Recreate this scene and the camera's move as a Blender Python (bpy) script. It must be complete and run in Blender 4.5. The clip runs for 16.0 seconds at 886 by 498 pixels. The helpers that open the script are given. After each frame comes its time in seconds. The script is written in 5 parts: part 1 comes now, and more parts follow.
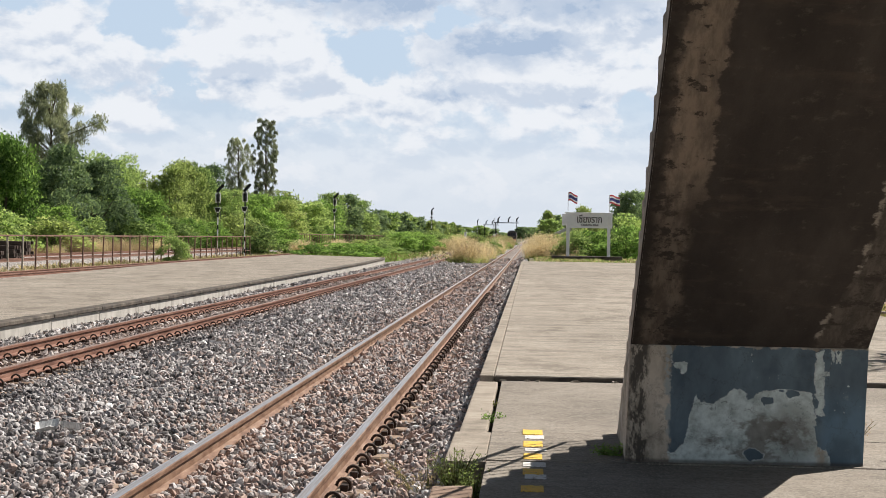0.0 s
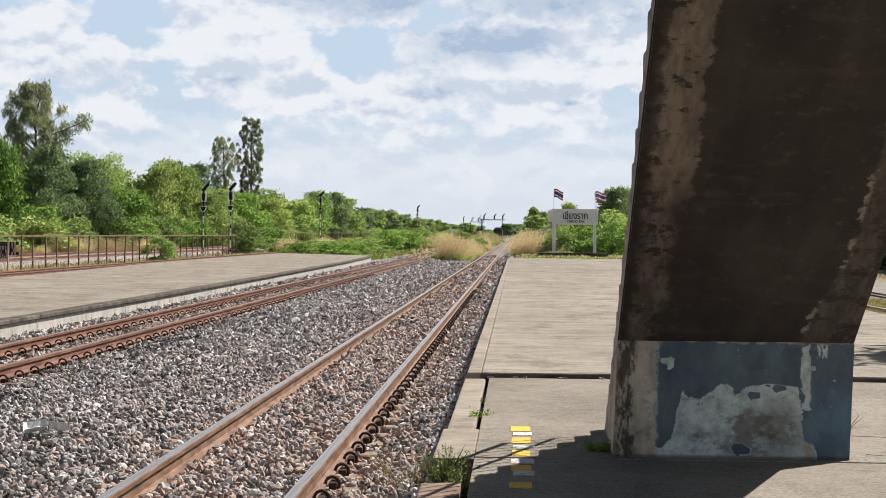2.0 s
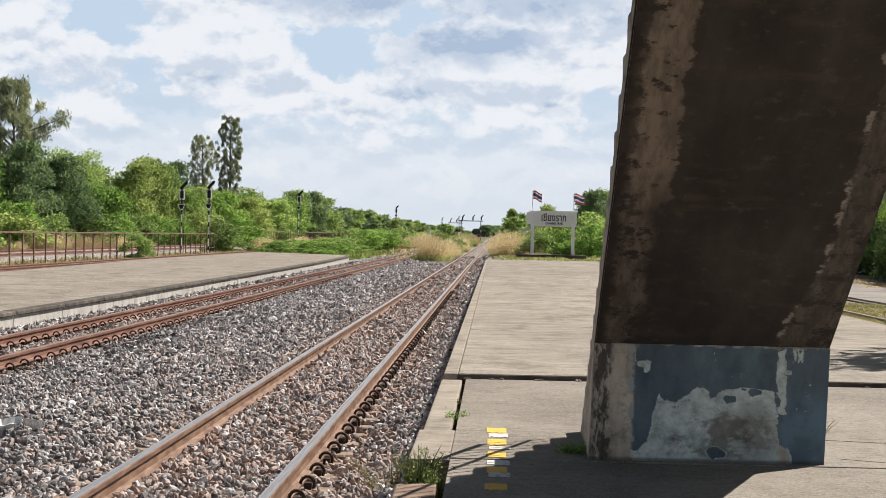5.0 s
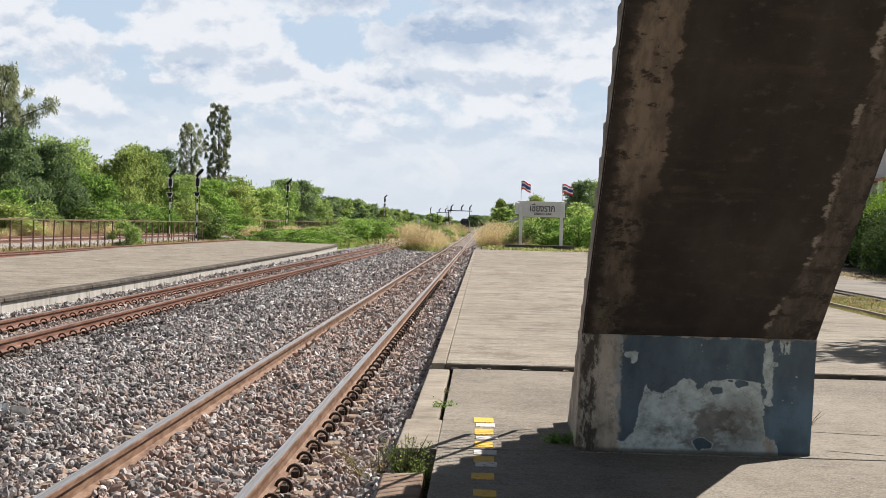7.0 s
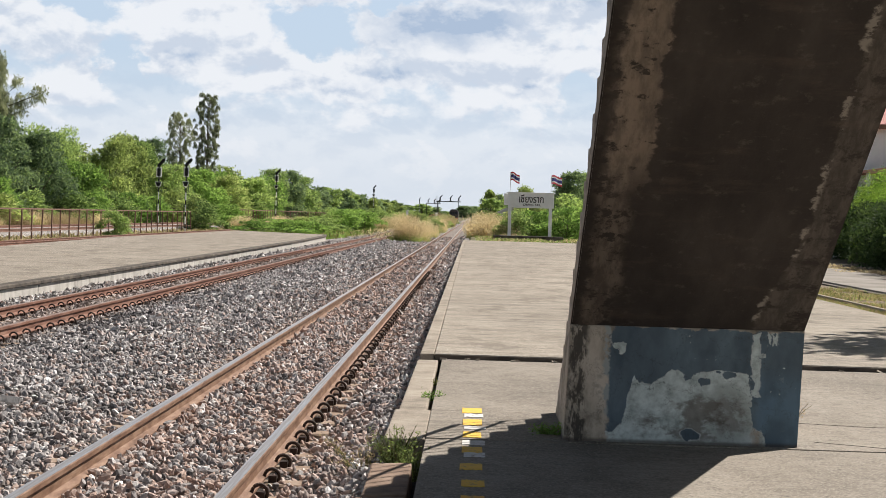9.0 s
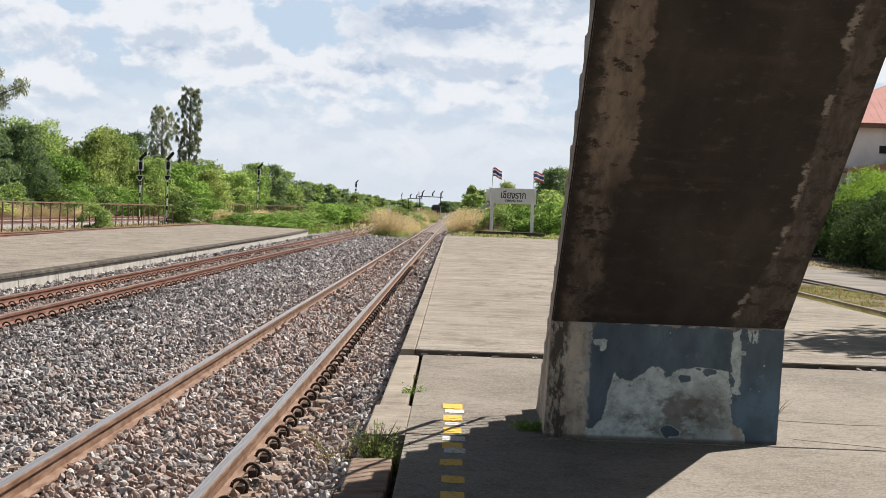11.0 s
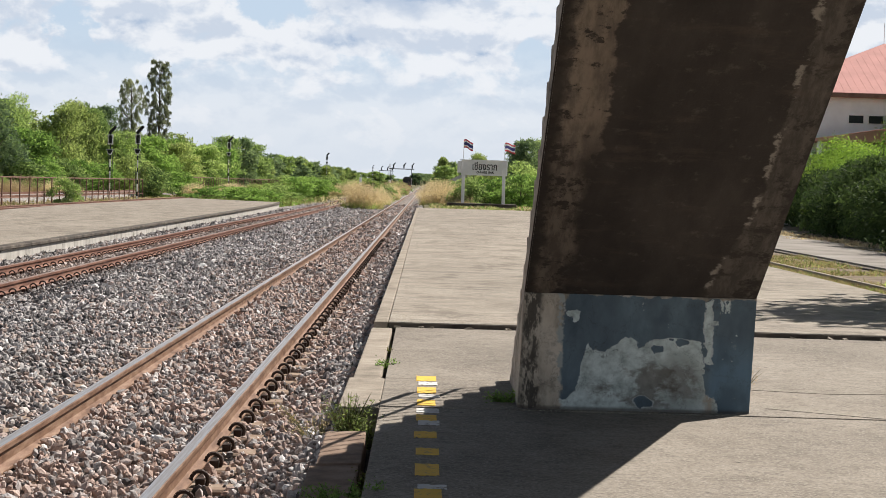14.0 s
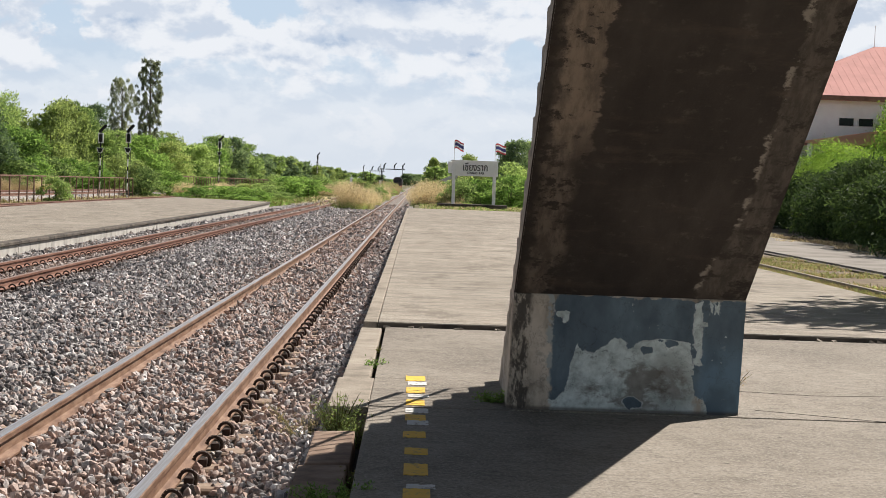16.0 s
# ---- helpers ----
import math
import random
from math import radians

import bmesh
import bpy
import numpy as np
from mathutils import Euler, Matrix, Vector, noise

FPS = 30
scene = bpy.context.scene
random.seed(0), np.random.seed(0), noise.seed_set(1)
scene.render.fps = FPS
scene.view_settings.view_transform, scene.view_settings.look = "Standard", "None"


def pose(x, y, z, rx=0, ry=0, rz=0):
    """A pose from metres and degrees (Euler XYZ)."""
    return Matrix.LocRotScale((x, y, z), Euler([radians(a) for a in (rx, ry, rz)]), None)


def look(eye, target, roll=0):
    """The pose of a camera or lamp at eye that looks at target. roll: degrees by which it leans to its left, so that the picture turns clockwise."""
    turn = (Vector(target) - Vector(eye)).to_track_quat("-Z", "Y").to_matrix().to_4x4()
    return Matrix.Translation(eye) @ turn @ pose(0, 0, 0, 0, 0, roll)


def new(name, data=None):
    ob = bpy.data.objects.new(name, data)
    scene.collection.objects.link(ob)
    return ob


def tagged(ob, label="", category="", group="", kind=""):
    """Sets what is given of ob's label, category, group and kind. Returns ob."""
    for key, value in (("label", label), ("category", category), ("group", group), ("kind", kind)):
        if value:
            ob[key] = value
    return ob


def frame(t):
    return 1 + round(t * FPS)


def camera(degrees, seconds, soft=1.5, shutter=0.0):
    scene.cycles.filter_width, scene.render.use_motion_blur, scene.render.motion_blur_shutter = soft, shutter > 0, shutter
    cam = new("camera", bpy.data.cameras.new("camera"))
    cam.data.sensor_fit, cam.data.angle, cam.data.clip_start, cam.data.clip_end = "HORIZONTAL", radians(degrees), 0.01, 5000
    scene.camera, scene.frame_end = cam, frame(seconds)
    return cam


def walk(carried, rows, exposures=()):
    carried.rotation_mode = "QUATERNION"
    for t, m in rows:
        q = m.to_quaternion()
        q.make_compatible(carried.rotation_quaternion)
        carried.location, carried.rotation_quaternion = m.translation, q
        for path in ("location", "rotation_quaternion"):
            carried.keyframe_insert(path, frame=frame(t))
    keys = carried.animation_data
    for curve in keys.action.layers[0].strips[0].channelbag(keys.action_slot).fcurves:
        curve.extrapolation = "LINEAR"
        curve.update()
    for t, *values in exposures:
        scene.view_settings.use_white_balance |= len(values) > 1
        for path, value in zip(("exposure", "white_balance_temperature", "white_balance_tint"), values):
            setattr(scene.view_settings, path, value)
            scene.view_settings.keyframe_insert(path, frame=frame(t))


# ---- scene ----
import itertools

cam = camera(30.3, 16.0, soft=0.5)
PATH = [
    (0, (1.301, 0.043, 1.527), (1.195, 2.04, 1.512), 0.9),
    (0.5, (1.299, 0.04, 1.526), (1.198, 2.038, 1.508), 0.6),
    (1, (1.297, 0.029, 1.526), (1.202, 2.027, 1.507), 0.6),
    (1.5, (1.299, 0.016, 1.531), (1.208, 2.014, 1.51), 0.6),
    (2, (1.297, 0.022, 1.529), (1.208, 2.02, 1.511), 0.5),
    (2.5, (1.299, 0.032, 1.53), (1.215, 2.03, 1.513), 0.6),
    (3, (1.304, 0.025, 1.53), (1.226, 2.024, 1.514), 0.7),
    (3.5, (1.305, 0.018, 1.529), (1.231, 2.017, 1.514), 0.7),
    (4, (1.301, 0.029, 1.53), (1.23, 2.028, 1.516), 0.8),
    (6.5, (1.299, 0.026, 1.529), (1.247, 2.026, 1.503), 1.5),
    (7, (1.299, 0.017, 1.53), (1.251, 2.017, 1.501), 1.5),
    (7.5, (1.296, 0.028, 1.53), (1.253, 2.027, 1.498), 1.6),
    (8, (1.297, 0.021, 1.529), (1.257, 2.02, 1.495), 1.6),
    (8.5, (1.294, 0.019, 1.53), (1.257, 2.018, 1.493), 1.7),
    (9, (1.298, 0.009, 1.53), (1.264, 2.008, 1.49), 1.7),
    (11.5, (1.302, 0.014, 1.532), (1.296, 2.014, 1.487), 2.0),
    (12, (1.304, 0.017, 1.532), (1.299, 2.016, 1.49), 1.7),
    (12.5, (1.297, 0.015, 1.529), (1.296, 2.014, 1.485), 1.8),
    (13, (1.304, 0.016, 1.532), (1.311, 2.015, 1.48), 1.8),
    (13.5, (1.301, 0.014, 1.531), (1.316, 2.013, 1.465), 1.8),
    (14, (1.294, 0.018, 1.534), (1.318, 2.016, 1.456), 1.7),
    (14.5, (1.295, 0.021, 1.53), (1.327, 2.019, 1.447), 1.9),
    (15, (1.295, 0.019, 1.531), (1.329, 2.017, 1.45), 1.9),
    (15.5, (1.293, 0.023, 1.53), (1.329, 2.021, 1.452), 2.0),
    (16, (1.296, 0.023, 1.53), (1.332, 2.022, 1.453), 2.0),
]
walk(cam, [(t, look(e, g, r)) for t, e, g, r in PATH])

# ---- light ----
SUN_DIR = Vector((0.70, 0.60, 1.0)).normalized()
scene.view_settings.exposure = 0.5
sun = new("sun", bpy.data.lights.new("sun", "SUN"))
sun.data.energy = 5.0
sun.data.angle = radians(0.53)
sun.data.color = (1.0, 0.94, 0.87)
sun.matrix_world = look(SUN_DIR * 200, (0, 0, 0))


class Net:
    """Short hand for building node trees."""

    def __init__(self, tree):
        self.tree = tree
        self.n = tree.nodes
        self.l = tree.links

    def put(self, sock, value):
        if value is None:
            return
        if isinstance(value, bpy.types.NodeSocket):
            self.l.new(value, sock)
        elif isinstance(value, (tuple, list)) and len(value) == 3 and sock.type == "RGBA":
            sock.default_value = (*value, 1)
        else:
            sock.default_value = value

    def math(self, op, a, b=None, c=None, clamp=False):
        m = self.n.new("ShaderNodeMath")
        m.operation = op
        m.use_clamp = clamp
        for i, v in enumerate((a, b, c)):
            self.put(m.inputs[i], v)
        return m.outputs[0]

    def add(self, a, b):
        return self.math("ADD", a, b)

    def sub(self, a, b):
        return self.math("SUBTRACT", a, b)

    def mul(self, a, b):
        return self.math("MULTIPLY", a, b)

    def low(self, a, b):
        return self.math("MINIMUM", a, b)

    def high(self, a, b):
        return self.math("MAXIMUM", a, b)

    def step(self, v, a, b):
        m = self.n.new("ShaderNodeMapRange")
        m.interpolation_type = "SMOOTHSTEP"
        self.put(m.inputs[0], v)
        self.put(m.inputs[1], a)
        self.put(m.inputs[2], b)
        return m.outputs[0]

    def noise(self, vec, scale, detail=4.0, rough=0.55, distortion=0.0):
        t = self.n.new("ShaderNodeTexNoise")
        self.put(t.inputs["Vector"], vec)
        t.inputs["Scale"].default_value = scale
        t.inputs["Detail"].default_value = detail
        t.inputs["Roughness"].default_value = rough
        t.inputs["Distortion"].default_value = distortion
        return t.outputs["Fac"]

    def voronoi(self, vec, scale, out="Distance"):
        t = self.n.new("ShaderNodeTexVoronoi")
        self.put(t.inputs["Vector"], vec)
        t.inputs["Scale"].default_value = scale
        return t.outputs[out]

    def ramp(self, fac, *stops):
        r = self.n.new("ShaderNodeValToRGB")
        e = r.color_ramp.elements
        while len(e) < len(stops):
            e.new(0.5)
        for el, (p, c) in zip(e, stops):
            el.position = p
            el.color = (*c, 1) if isinstance(c, (tuple, list)) else (c, c, c, 1)
        self.put(r.inputs[0], fac)
        return r.outputs[0]

    def mix(self, fac, a, b, mode="MIX"):
        m = self.n.new("ShaderNodeMix")
        m.data_type = "RGBA"
        m.blend_type = mode
        self.put(m.inputs[0], fac)
        self.put(m.inputs[6], a)
        self.put(m.inputs[7], b)
        return m.outputs[2]

    def scaled(self, vec, s, offset=(0, 0, 0)):
        m = self.n.new("ShaderNodeMapping")
        self.put(m.inputs[0], vec)
        m.inputs[1].default_value = offset
        m.inputs[3].default_value = s
        return m.outputs[0]

    def position(self):
        return self.n.new("ShaderNodeNewGeometry").outputs["Position"]

    def island(self):
        return self.n.new("ShaderNodeNewGeometry").outputs["Random Per Island"]

    def object_random(self):
        return self.n.new("ShaderNodeObjectInfo").outputs["Random"]

    def object_coords(self):
        return self.n.new("ShaderNodeTexCoord").outputs["Object"]

    def xyz(self, vec):
        s = self.n.new("ShaderNodeSeparateXYZ")
        self.put(s.inputs[0], vec)
        return s.outputs[0], s.outputs[1], s.outputs[2]

    def vec(self, x, y, z):
        s = self.n.new("ShaderNodeCombineXYZ")
        for i, v in enumerate((x, y, z)):
            self.put(s.inputs[i], v)
        return s.outputs[0]

    def bump(self, height, strength=0.5, distance=0.02):
        b = self.n.new("ShaderNodeBump")
        b.inputs["Strength"].default_value = strength
        b.inputs["Distance"].default_value = distance
        self.put(b.inputs["Height"], height)
        return b.outputs[0]


def build_sky():
    world = bpy.data.worlds.new("sky")
    scene.world = world
    world.use_nodes = True
    k = Net(world.node_tree)
    bg = k.n["Background"]
    sky = k.n.new("ShaderNodeTexSky")
    sky.sky_type = "NISHITA"
    sky.sun_disc = False
    sky.sun_elevation = math.asin(SUN_DIR.z)
    sky.sun_rotation = math.atan2(SUN_DIR.x, SUN_DIR.y)
    sky.air_density, sky.dust_density, sky.ozone_density = 1.0, 1.5, 1.5
    blue = k.mix(1.0, sky.outputs[0], (0.095, 0.095, 0.095), "MULTIPLY")
    d = k.n.new("ShaderNodeTexCoord").outputs["Generated"]
    x, y, z = k.xyz(d)
    az = k.mul(k.math("ARCTAN2", x, y), 57.2958)
    el = k.mul(k.math("ARCSINE", z), 57.2958)
    # heaped fair-weather cloud with grey undersides, thinning into haze at the horizon

    def billow(a, e, seed, fa, fe, detail=9.0, rough=0.56):
        return k.noise(k.vec(k.mul(a, fa), k.mul(e, fe), seed), 1.0, detail, rough, 0.15)

    warp = k.sub(billow(az, el, 11.0, 0.9, 1.2, 6.0), 0.5)
    warp_up = k.sub(billow(az, el, 17.0, 0.9, 1.2, 6.0), 0.5)
    azw, elw = k.add(az, k.mul(warp, 2.6)), k.add(el, k.mul(warp_up, 1.7))

    def blob(a, e, wa, we):
        u = k.math("DIVIDE", k.sub(azw, a), wa)
        v = k.math("DIVIDE", k.sub(elw, e), we)
        return k.sub(1.0, k.math("SQRT", k.add(k.mul(u, u), k.mul(v, v))))

    def union(*items):
        out = -0.25
        for a, e, wa, we in items:
            out = k.high(out, blob(a, e, wa, we))
        return out

    heaps = union((-17.2, 6.5, 2.2, 1.4), (-14.8, 5.7, 1.6, 1.0), (-13.6, 4.2, 1.3, 0.8), (-9.9, 6.9, 2.9, 1.4), (-9.4, 5.5, 2.7, 1.2), (-7.4, 5.6, 1.1, 0.9),
                  (-5.8, 4.8, 2.6, 0.8), (1.4, 5.2, 2.8, 1.3), (-0.8, 5.4, 2.2, 0.9), (2.8, 7.1, 2.6, 0.6), (8.5, 6.0, 4.5, 2.2), (15.8, 5.8, 3.4, 2.0))
    gaps = union((-5.6, 6.4, 1.9, 1.1), (-13.4, 7.1, 1.6, 1.7), (3.5, 4.8, 1.2, 0.9), (-18.4, 7.7, 1.5, 0.9), (-12.2, 5.0, 1.0, 1.2), (-3.0, 7.4, 1.0, 0.5))
    greys = k.high(union((-1.3, 6.6, 3.0, 0.95), (-5.6, 8.0, 3.6, 0.8), (1.4, 8.1, 3.8, 0.8)),
                   k.sub(union((-10.4, 5.2, 2.0, 0.7), (-2.9, 4.8, 2.2, 0.7), (-16.6, 5.6, 2.0, 0.6), (-4.6, 4.3, 2.4, 0.6), (1.8, 4.4, 2.6, 0.6)), 0.5))
    d1 = billow(az, el, 2.0, 0.36, 0.58)
    d2 = billow(k.sub(az, 0.15), k.add(el, 0.42), 2.0, 0.36, 0.58)
    fine = billow(az, el, 6.0, 1.5, 2.2)
    dens = k.add(k.add(k.mul(k.sub(d1, 0.5), 2.1), k.mul(k.sub(fine, 0.5), 0.55)),
                 k.sub(k.add(k.add(0.16, k.mul(heaps, 0.58)), k.mul(k.high(k.add(greys, 0.15), 0.0), 0.75)), k.mul(k.high(gaps, 0.0), 1.0)))
    cover = k.step(dens, -0.24, 0.24)
    cover = k.high(cover, k.mul(k.step(el, 5.5, 2.0), 0.80))
    under = k.step(k.add(k.sub(d2, d1), k.mul(k.sub(fine, 0.5), 0.14)), -0.05, 0.12)
    gloom = k.step(k.add(greys, k.mul(k.sub(d1, 0.5), 0.7)), -0.15, 0.75)
    shade = k.add(k.mul(under, 0.58), k.mul(gloom, k.add(0.62, k.mul(fine, 0.3))))
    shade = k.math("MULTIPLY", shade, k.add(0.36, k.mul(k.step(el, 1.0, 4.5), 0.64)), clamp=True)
    white = k.mix(shade, (0.895, 0.925, 0.975), (0.45, 0.56, 0.73))
    low_white = k.mix(k.mul(k.step(el, 4.0, 0.0), 0.8), white, (0.745, 0.80, 0.88))
    open_blue = k.mix(0.8, blue, (0.63, 0.77, 0.95))
    seen = k.mix(cover, open_blue, low_white)
    # clearer and deeper blue overhead
    k.put(bg.inputs[0], k.mix(k.mul(k.step(el, 9.5, 17.0), 0.97), seen, k.mix(1.0, blue, (0.38, 0.355, 0.33), "MULTIPLY")))
    bg.inputs[1].default_value = 0.672


build_sky()


# ---- materials ----
def material(name, build, rough=0.85, metal=0.0, spec=0.3):
    m = bpy.data.materials.new(name)
    m.use_nodes = True
    k = Net(m.node_tree)
    p = k.n["Principled BSDF"]
    p.inputs["Metallic"].default_value = metal
    p.inputs["Roughness"].default_value = rough
    p.inputs["Specular IOR Level"].default_value = spec
    out = build(k)
    out = out if isinstance(out, tuple) else (out,)
    for sock, value in zip(("Base Color", "Normal", "Roughness", "Metallic"), out):
        k.put(p.inputs[sock], value)
    return m


def plain(name, colour, rough=0.6, metal=0.0, wear=0.25, scale=8.0):
    def build(k):
        n = k.noise(k.position(), scale, 6.0, 0.65)
        f = k.noise(k.position(), scale * 9, 3.0)
        dark = tuple(c * (1 - wear) for c in colour)
        light = tuple(min(1, c * (1 + wear * 0.6)) for c in colour)
        c = k.ramp(n, (0.3, dark), (0.55, colour), (0.75, light))
        return c, k.bump(f, 0.15, 0.004)
    return material(name, build, rough, metal)


def worn_paint(name, colour):
    def build(k):
        p = k.position()
        n = k.noise(p, 22.0, 8.0, 0.7)
        tone = k.noise(p, 5.0, 5.0)
        c = k.mix(tone, tuple(q * 0.75 for q in colour), colour)
        c = k.mix(k.step(n, 0.54, 0.66), c, (0.24, 0.20, 0.155))
        return c, k.bump(k.noise(p, 120, 3.0), 0.4, 0.004)
    return material(name, build, 0.75)


def m_platform(k):
    p = k.position()
    streak = k.noise(k.scaled(p, (1.2, 3.2, 1)), 2.6, 8.0, 0.72)
    broom = k.noise(k.scaled(p, (4.5, 40.0, 1)), 2.2, 3.0, 0.6)
    big = k.noise(k.scaled(p, (0.6, 0.35, 1)), 1.0, 5.0, 0.6)
    grit = k.noise(p, 75, 3.0, 0.7)
    c = k.ramp(k.add(k.mul(streak, 0.6), k.mul(big, 0.4)), (0.34, (0.235, 0.200, 0.157)), (0.5, (0.420, 0.362, 0.292)), (0.66, (0.575, 0.508, 0.42)))
    c = k.mix(k.mul(k.step(broom, 0.42, 0.62), 0.40), c, (0.15, 0.133, 0.112))
    lines = k.noise(k.scaled(p, (0.55, 2.2, 1)), 1.4, 8.0, 0.8)
    c = k.mix(k.mul(k.step(lines, 0.49, 0.60), 0.60), c, (0.15, 0.132, 0.11))
    grain = k.noise(k.scaled(p, (0.8, 1.3, 1)), 42.0, 4.0, 0.75)
    c = k.mix(k.mul(k.step(grain, 0.50, 0.60), 0.50), c, (0.14, 0.123, 0.103))
    c = k.mix(k.mul(k.step(grit, 0.55, 0.66), 0.70), c, (0.68, 0.62, 0.54))
    blot = k.noise(k.scaled(p, (1, 0.5, 1)), 1.7, 9.0, 0.72)
    c = k.mix(k.mul(k.step(blot, 0.50, 0.62), 0.58), c, (0.15, 0.126, 0.098))
    c = k.mix(k.mul(k.step(blot, 0.42, 0.32), 0.30), c, (0.50, 0.44, 0.36))
    spots = k.voronoi(k.scaled(p, (1, 0.7, 1)), 2.3)
    c = k.mix(k.mul(k.step(spots, 0.07, 0.02), 0.6), c, (0.08, 0.07, 0.06))
    r = k.object_random()
    c = k.mix(1.0, c, k.ramp(r, (0.0, 0.78), (1.0, 0.89)), "MULTIPLY")
    return c, k.bump(k.add(k.mul(broom, 0.6), k.mul(grit, 0.4)), 0.35, 0.006)


def m_apron(k):
    """Trowelled concrete: blotched, gritty, faintly brushed."""
    p = k.position()
    big = k.noise(k.scaled(p, (0.7, 0.5, 1)), 1.2, 6.0, 0.6)
    blot = k.noise(k.scaled(p, (1, 0.8, 1)), 3.4, 8.0, 0.7)
    brush = k.noise(k.scaled(p, (2.6, 12.0, 1)), 2.5, 5.0, 0.7)
    grit = k.noise(p, 60, 3.0, 0.7)
    c = k.ramp(k.add(k.mul(big, 0.55), k.mul(blot, 0.45)), (0.34, (0.151, 0.129, 0.105)), (0.5, (0.273, 0.237, 0.194)), (0.66, (0.384, 0.340, 0.284)))
    c = k.mix(k.mul(k.step(brush, 0.48, 0.66), 0.34), c, (0.076, 0.065, 0.054))
    grain = k.noise(k.scaled(p, (0.8, 1.4, 1)), 48.0, 5.0, 0.75)
    c = k.mix(k.mul(k.step(grain, 0.48, 0.60), 0.52), c, (0.070, 0.061, 0.050))
    c = k.mix(k.mul(k.step(blot, 0.54, 0.68), 0.5), c, (0.073, 0.062, 0.050))
    c = k.mix(k.mul(k.step(grit, 0.54, 0.62), 0.75), c, (0.371, 0.337, 0.290))
    specks = k.voronoi(p, 9.0)
    c = k.mix(k.mul(k.step(specks, 0.10, 0.05), 0.55), c, (0.360, 0.331, 0.290))
    dark = k.voronoi(k.scaled(p, (1, 1, 1), (3, 5, 0)), 3.1)
    c = k.mix(k.mul(k.step(dark, 0.06, 0.03), 0.7), c, (0.035, 0.029, 0.025))
    return c, k.bump(k.add(k.mul(brush, 0.3), k.mul(grit, 0.7)), 0.4, 0.006)


def m_kerb(k):
    p = k.position()
    n = k.noise(p, 3.0, 7.0, 0.65)
    g = k.noise(p, 90, 3.0)
    c = k.ramp(n, (0.3, (0.180, 0.154, 0.121)), (0.5, (0.315, 0.271, 0.219)), (0.7, (0.420, 0.367, 0.300)))
    c = k.mix(k.mul(k.step(g, 0.5, 0.7), 0.4), c, (0.120, 0.105, 0.083))
    return c, k.bump(g, 0.5, 0.008)


def m_red_kerb(k):
    p = k.position()
    n = k.noise(p, 4.0, 7.0, 0.65)
    g = k.noise(p, 110, 3.0)
    c = k.ramp(n, (0.3, (0.128, 0.086, 0.061)), (0.5, (0.255, 0.176, 0.128)), (0.72, (0.367, 0.277, 0.210)))
    return c, k.bump(g, 0.5, 0.008)


def m_lip(k):
    p = k.position()
    n = k.noise(p, 2.5, 6.0, 0.65)
    c = k.ramp(n, (0.35, (0.045, 0.038, 0.032)), (0.6, (0.13, 0.11, 0.09)), (0.8, (0.24, 0.21, 0.17)))
    return c, k.bump(k.noise(p, 40, 4.0), 0.5, 0.01)


def m_panel(k):
    p = k.position()
    n = k.noise(k.scaled(p, (1, 1, 0.4)), 3.0, 6.0, 0.65)
    c = k.ramp(n, (0.3, (0.270, 0.251, 0.225)), (0.5, (0.450, 0.427, 0.390)), (0.7, (0.540, 0.517, 0.480)))
    return c, k.bump(k.noise(p, 30, 4.0), 0.3, 0.01)


def m_stones(k, single=False):
    p = k.position()
    x, y, z = k.xyz(p)
    r = k.object_random() if single else k.island()
    c = k.ramp(r, (0.0, (0.11, 0.102, 0.101)), (0.25, (0.235, 0.220, 0.215)), (0.55, (0.38, 0.357, 0.349)), (0.85, (0.54, 0.512, 0.50)),
               (0.96, (0.70, 0.675, 0.66)), (1.0, (0.82, 0.80, 0.785)))
    n = k.noise(p, 60.0, 4.0, 0.6)
    c = k.mix(1.0, c, k.ramp(n, (0.3, 0.72), (0.7, 1.25)), "MULTIPLY")
    wide = k.noise(p, 0.8, 4.0)
    mark = k.math("FRACT", k.mul(r, 7.3))
    near = k.step(k.math("ABSOLUTE", k.add(x, 0.40)), 1.25, 0.65)
    rust = k.mul(near, k.step(k.add(k.mul(wide, 0.6), k.mul(mark, 0.5)), 0.36, 0.66))
    c = k.mix(k.mul(rust, 0.62), c, (0.54, 0.385, 0.315))
    # a few brown stones everywhere, more beside the near track
    brown = k.mul(k.step(k.add(mark, k.mul(k.step(k.math("ABSOLUTE", k.add(x, 0.4)), 3.2, 0.9), 0.22)), 0.84, 0.95), 0.6)
    c = k.mix(brown, c, (0.44, 0.315, 0.258))
    far_track = k.step(k.math("ABSOLUTE", k.add(x, 5.05)), 0.95, 0.5)
    c = k.mix(k.mul(far_track, 0.35), c, (0.30, 0.20, 0.15))
    # grease beside the second track
    oil = k.mul(k.step(k.math("ABSOLUTE", k.add(x, 4.05)), 0.5, 0.15), k.mul(k.step(k.noise(p, 0.7, 3.0), 0.42, 0.6), k.step(y, 34, 26)))
    c = k.mix(k.mul(oil, 0.7), c, (0.03, 0.03, 0.033))
    return c, k.bump(n, 0.5, 0.01)


# Near-black sheet: shade in the gaps between stones, put into its colour.
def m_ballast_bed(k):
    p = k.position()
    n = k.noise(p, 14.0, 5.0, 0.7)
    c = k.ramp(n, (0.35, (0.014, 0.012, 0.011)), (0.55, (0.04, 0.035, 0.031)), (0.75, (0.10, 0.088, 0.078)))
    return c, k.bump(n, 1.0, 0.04)


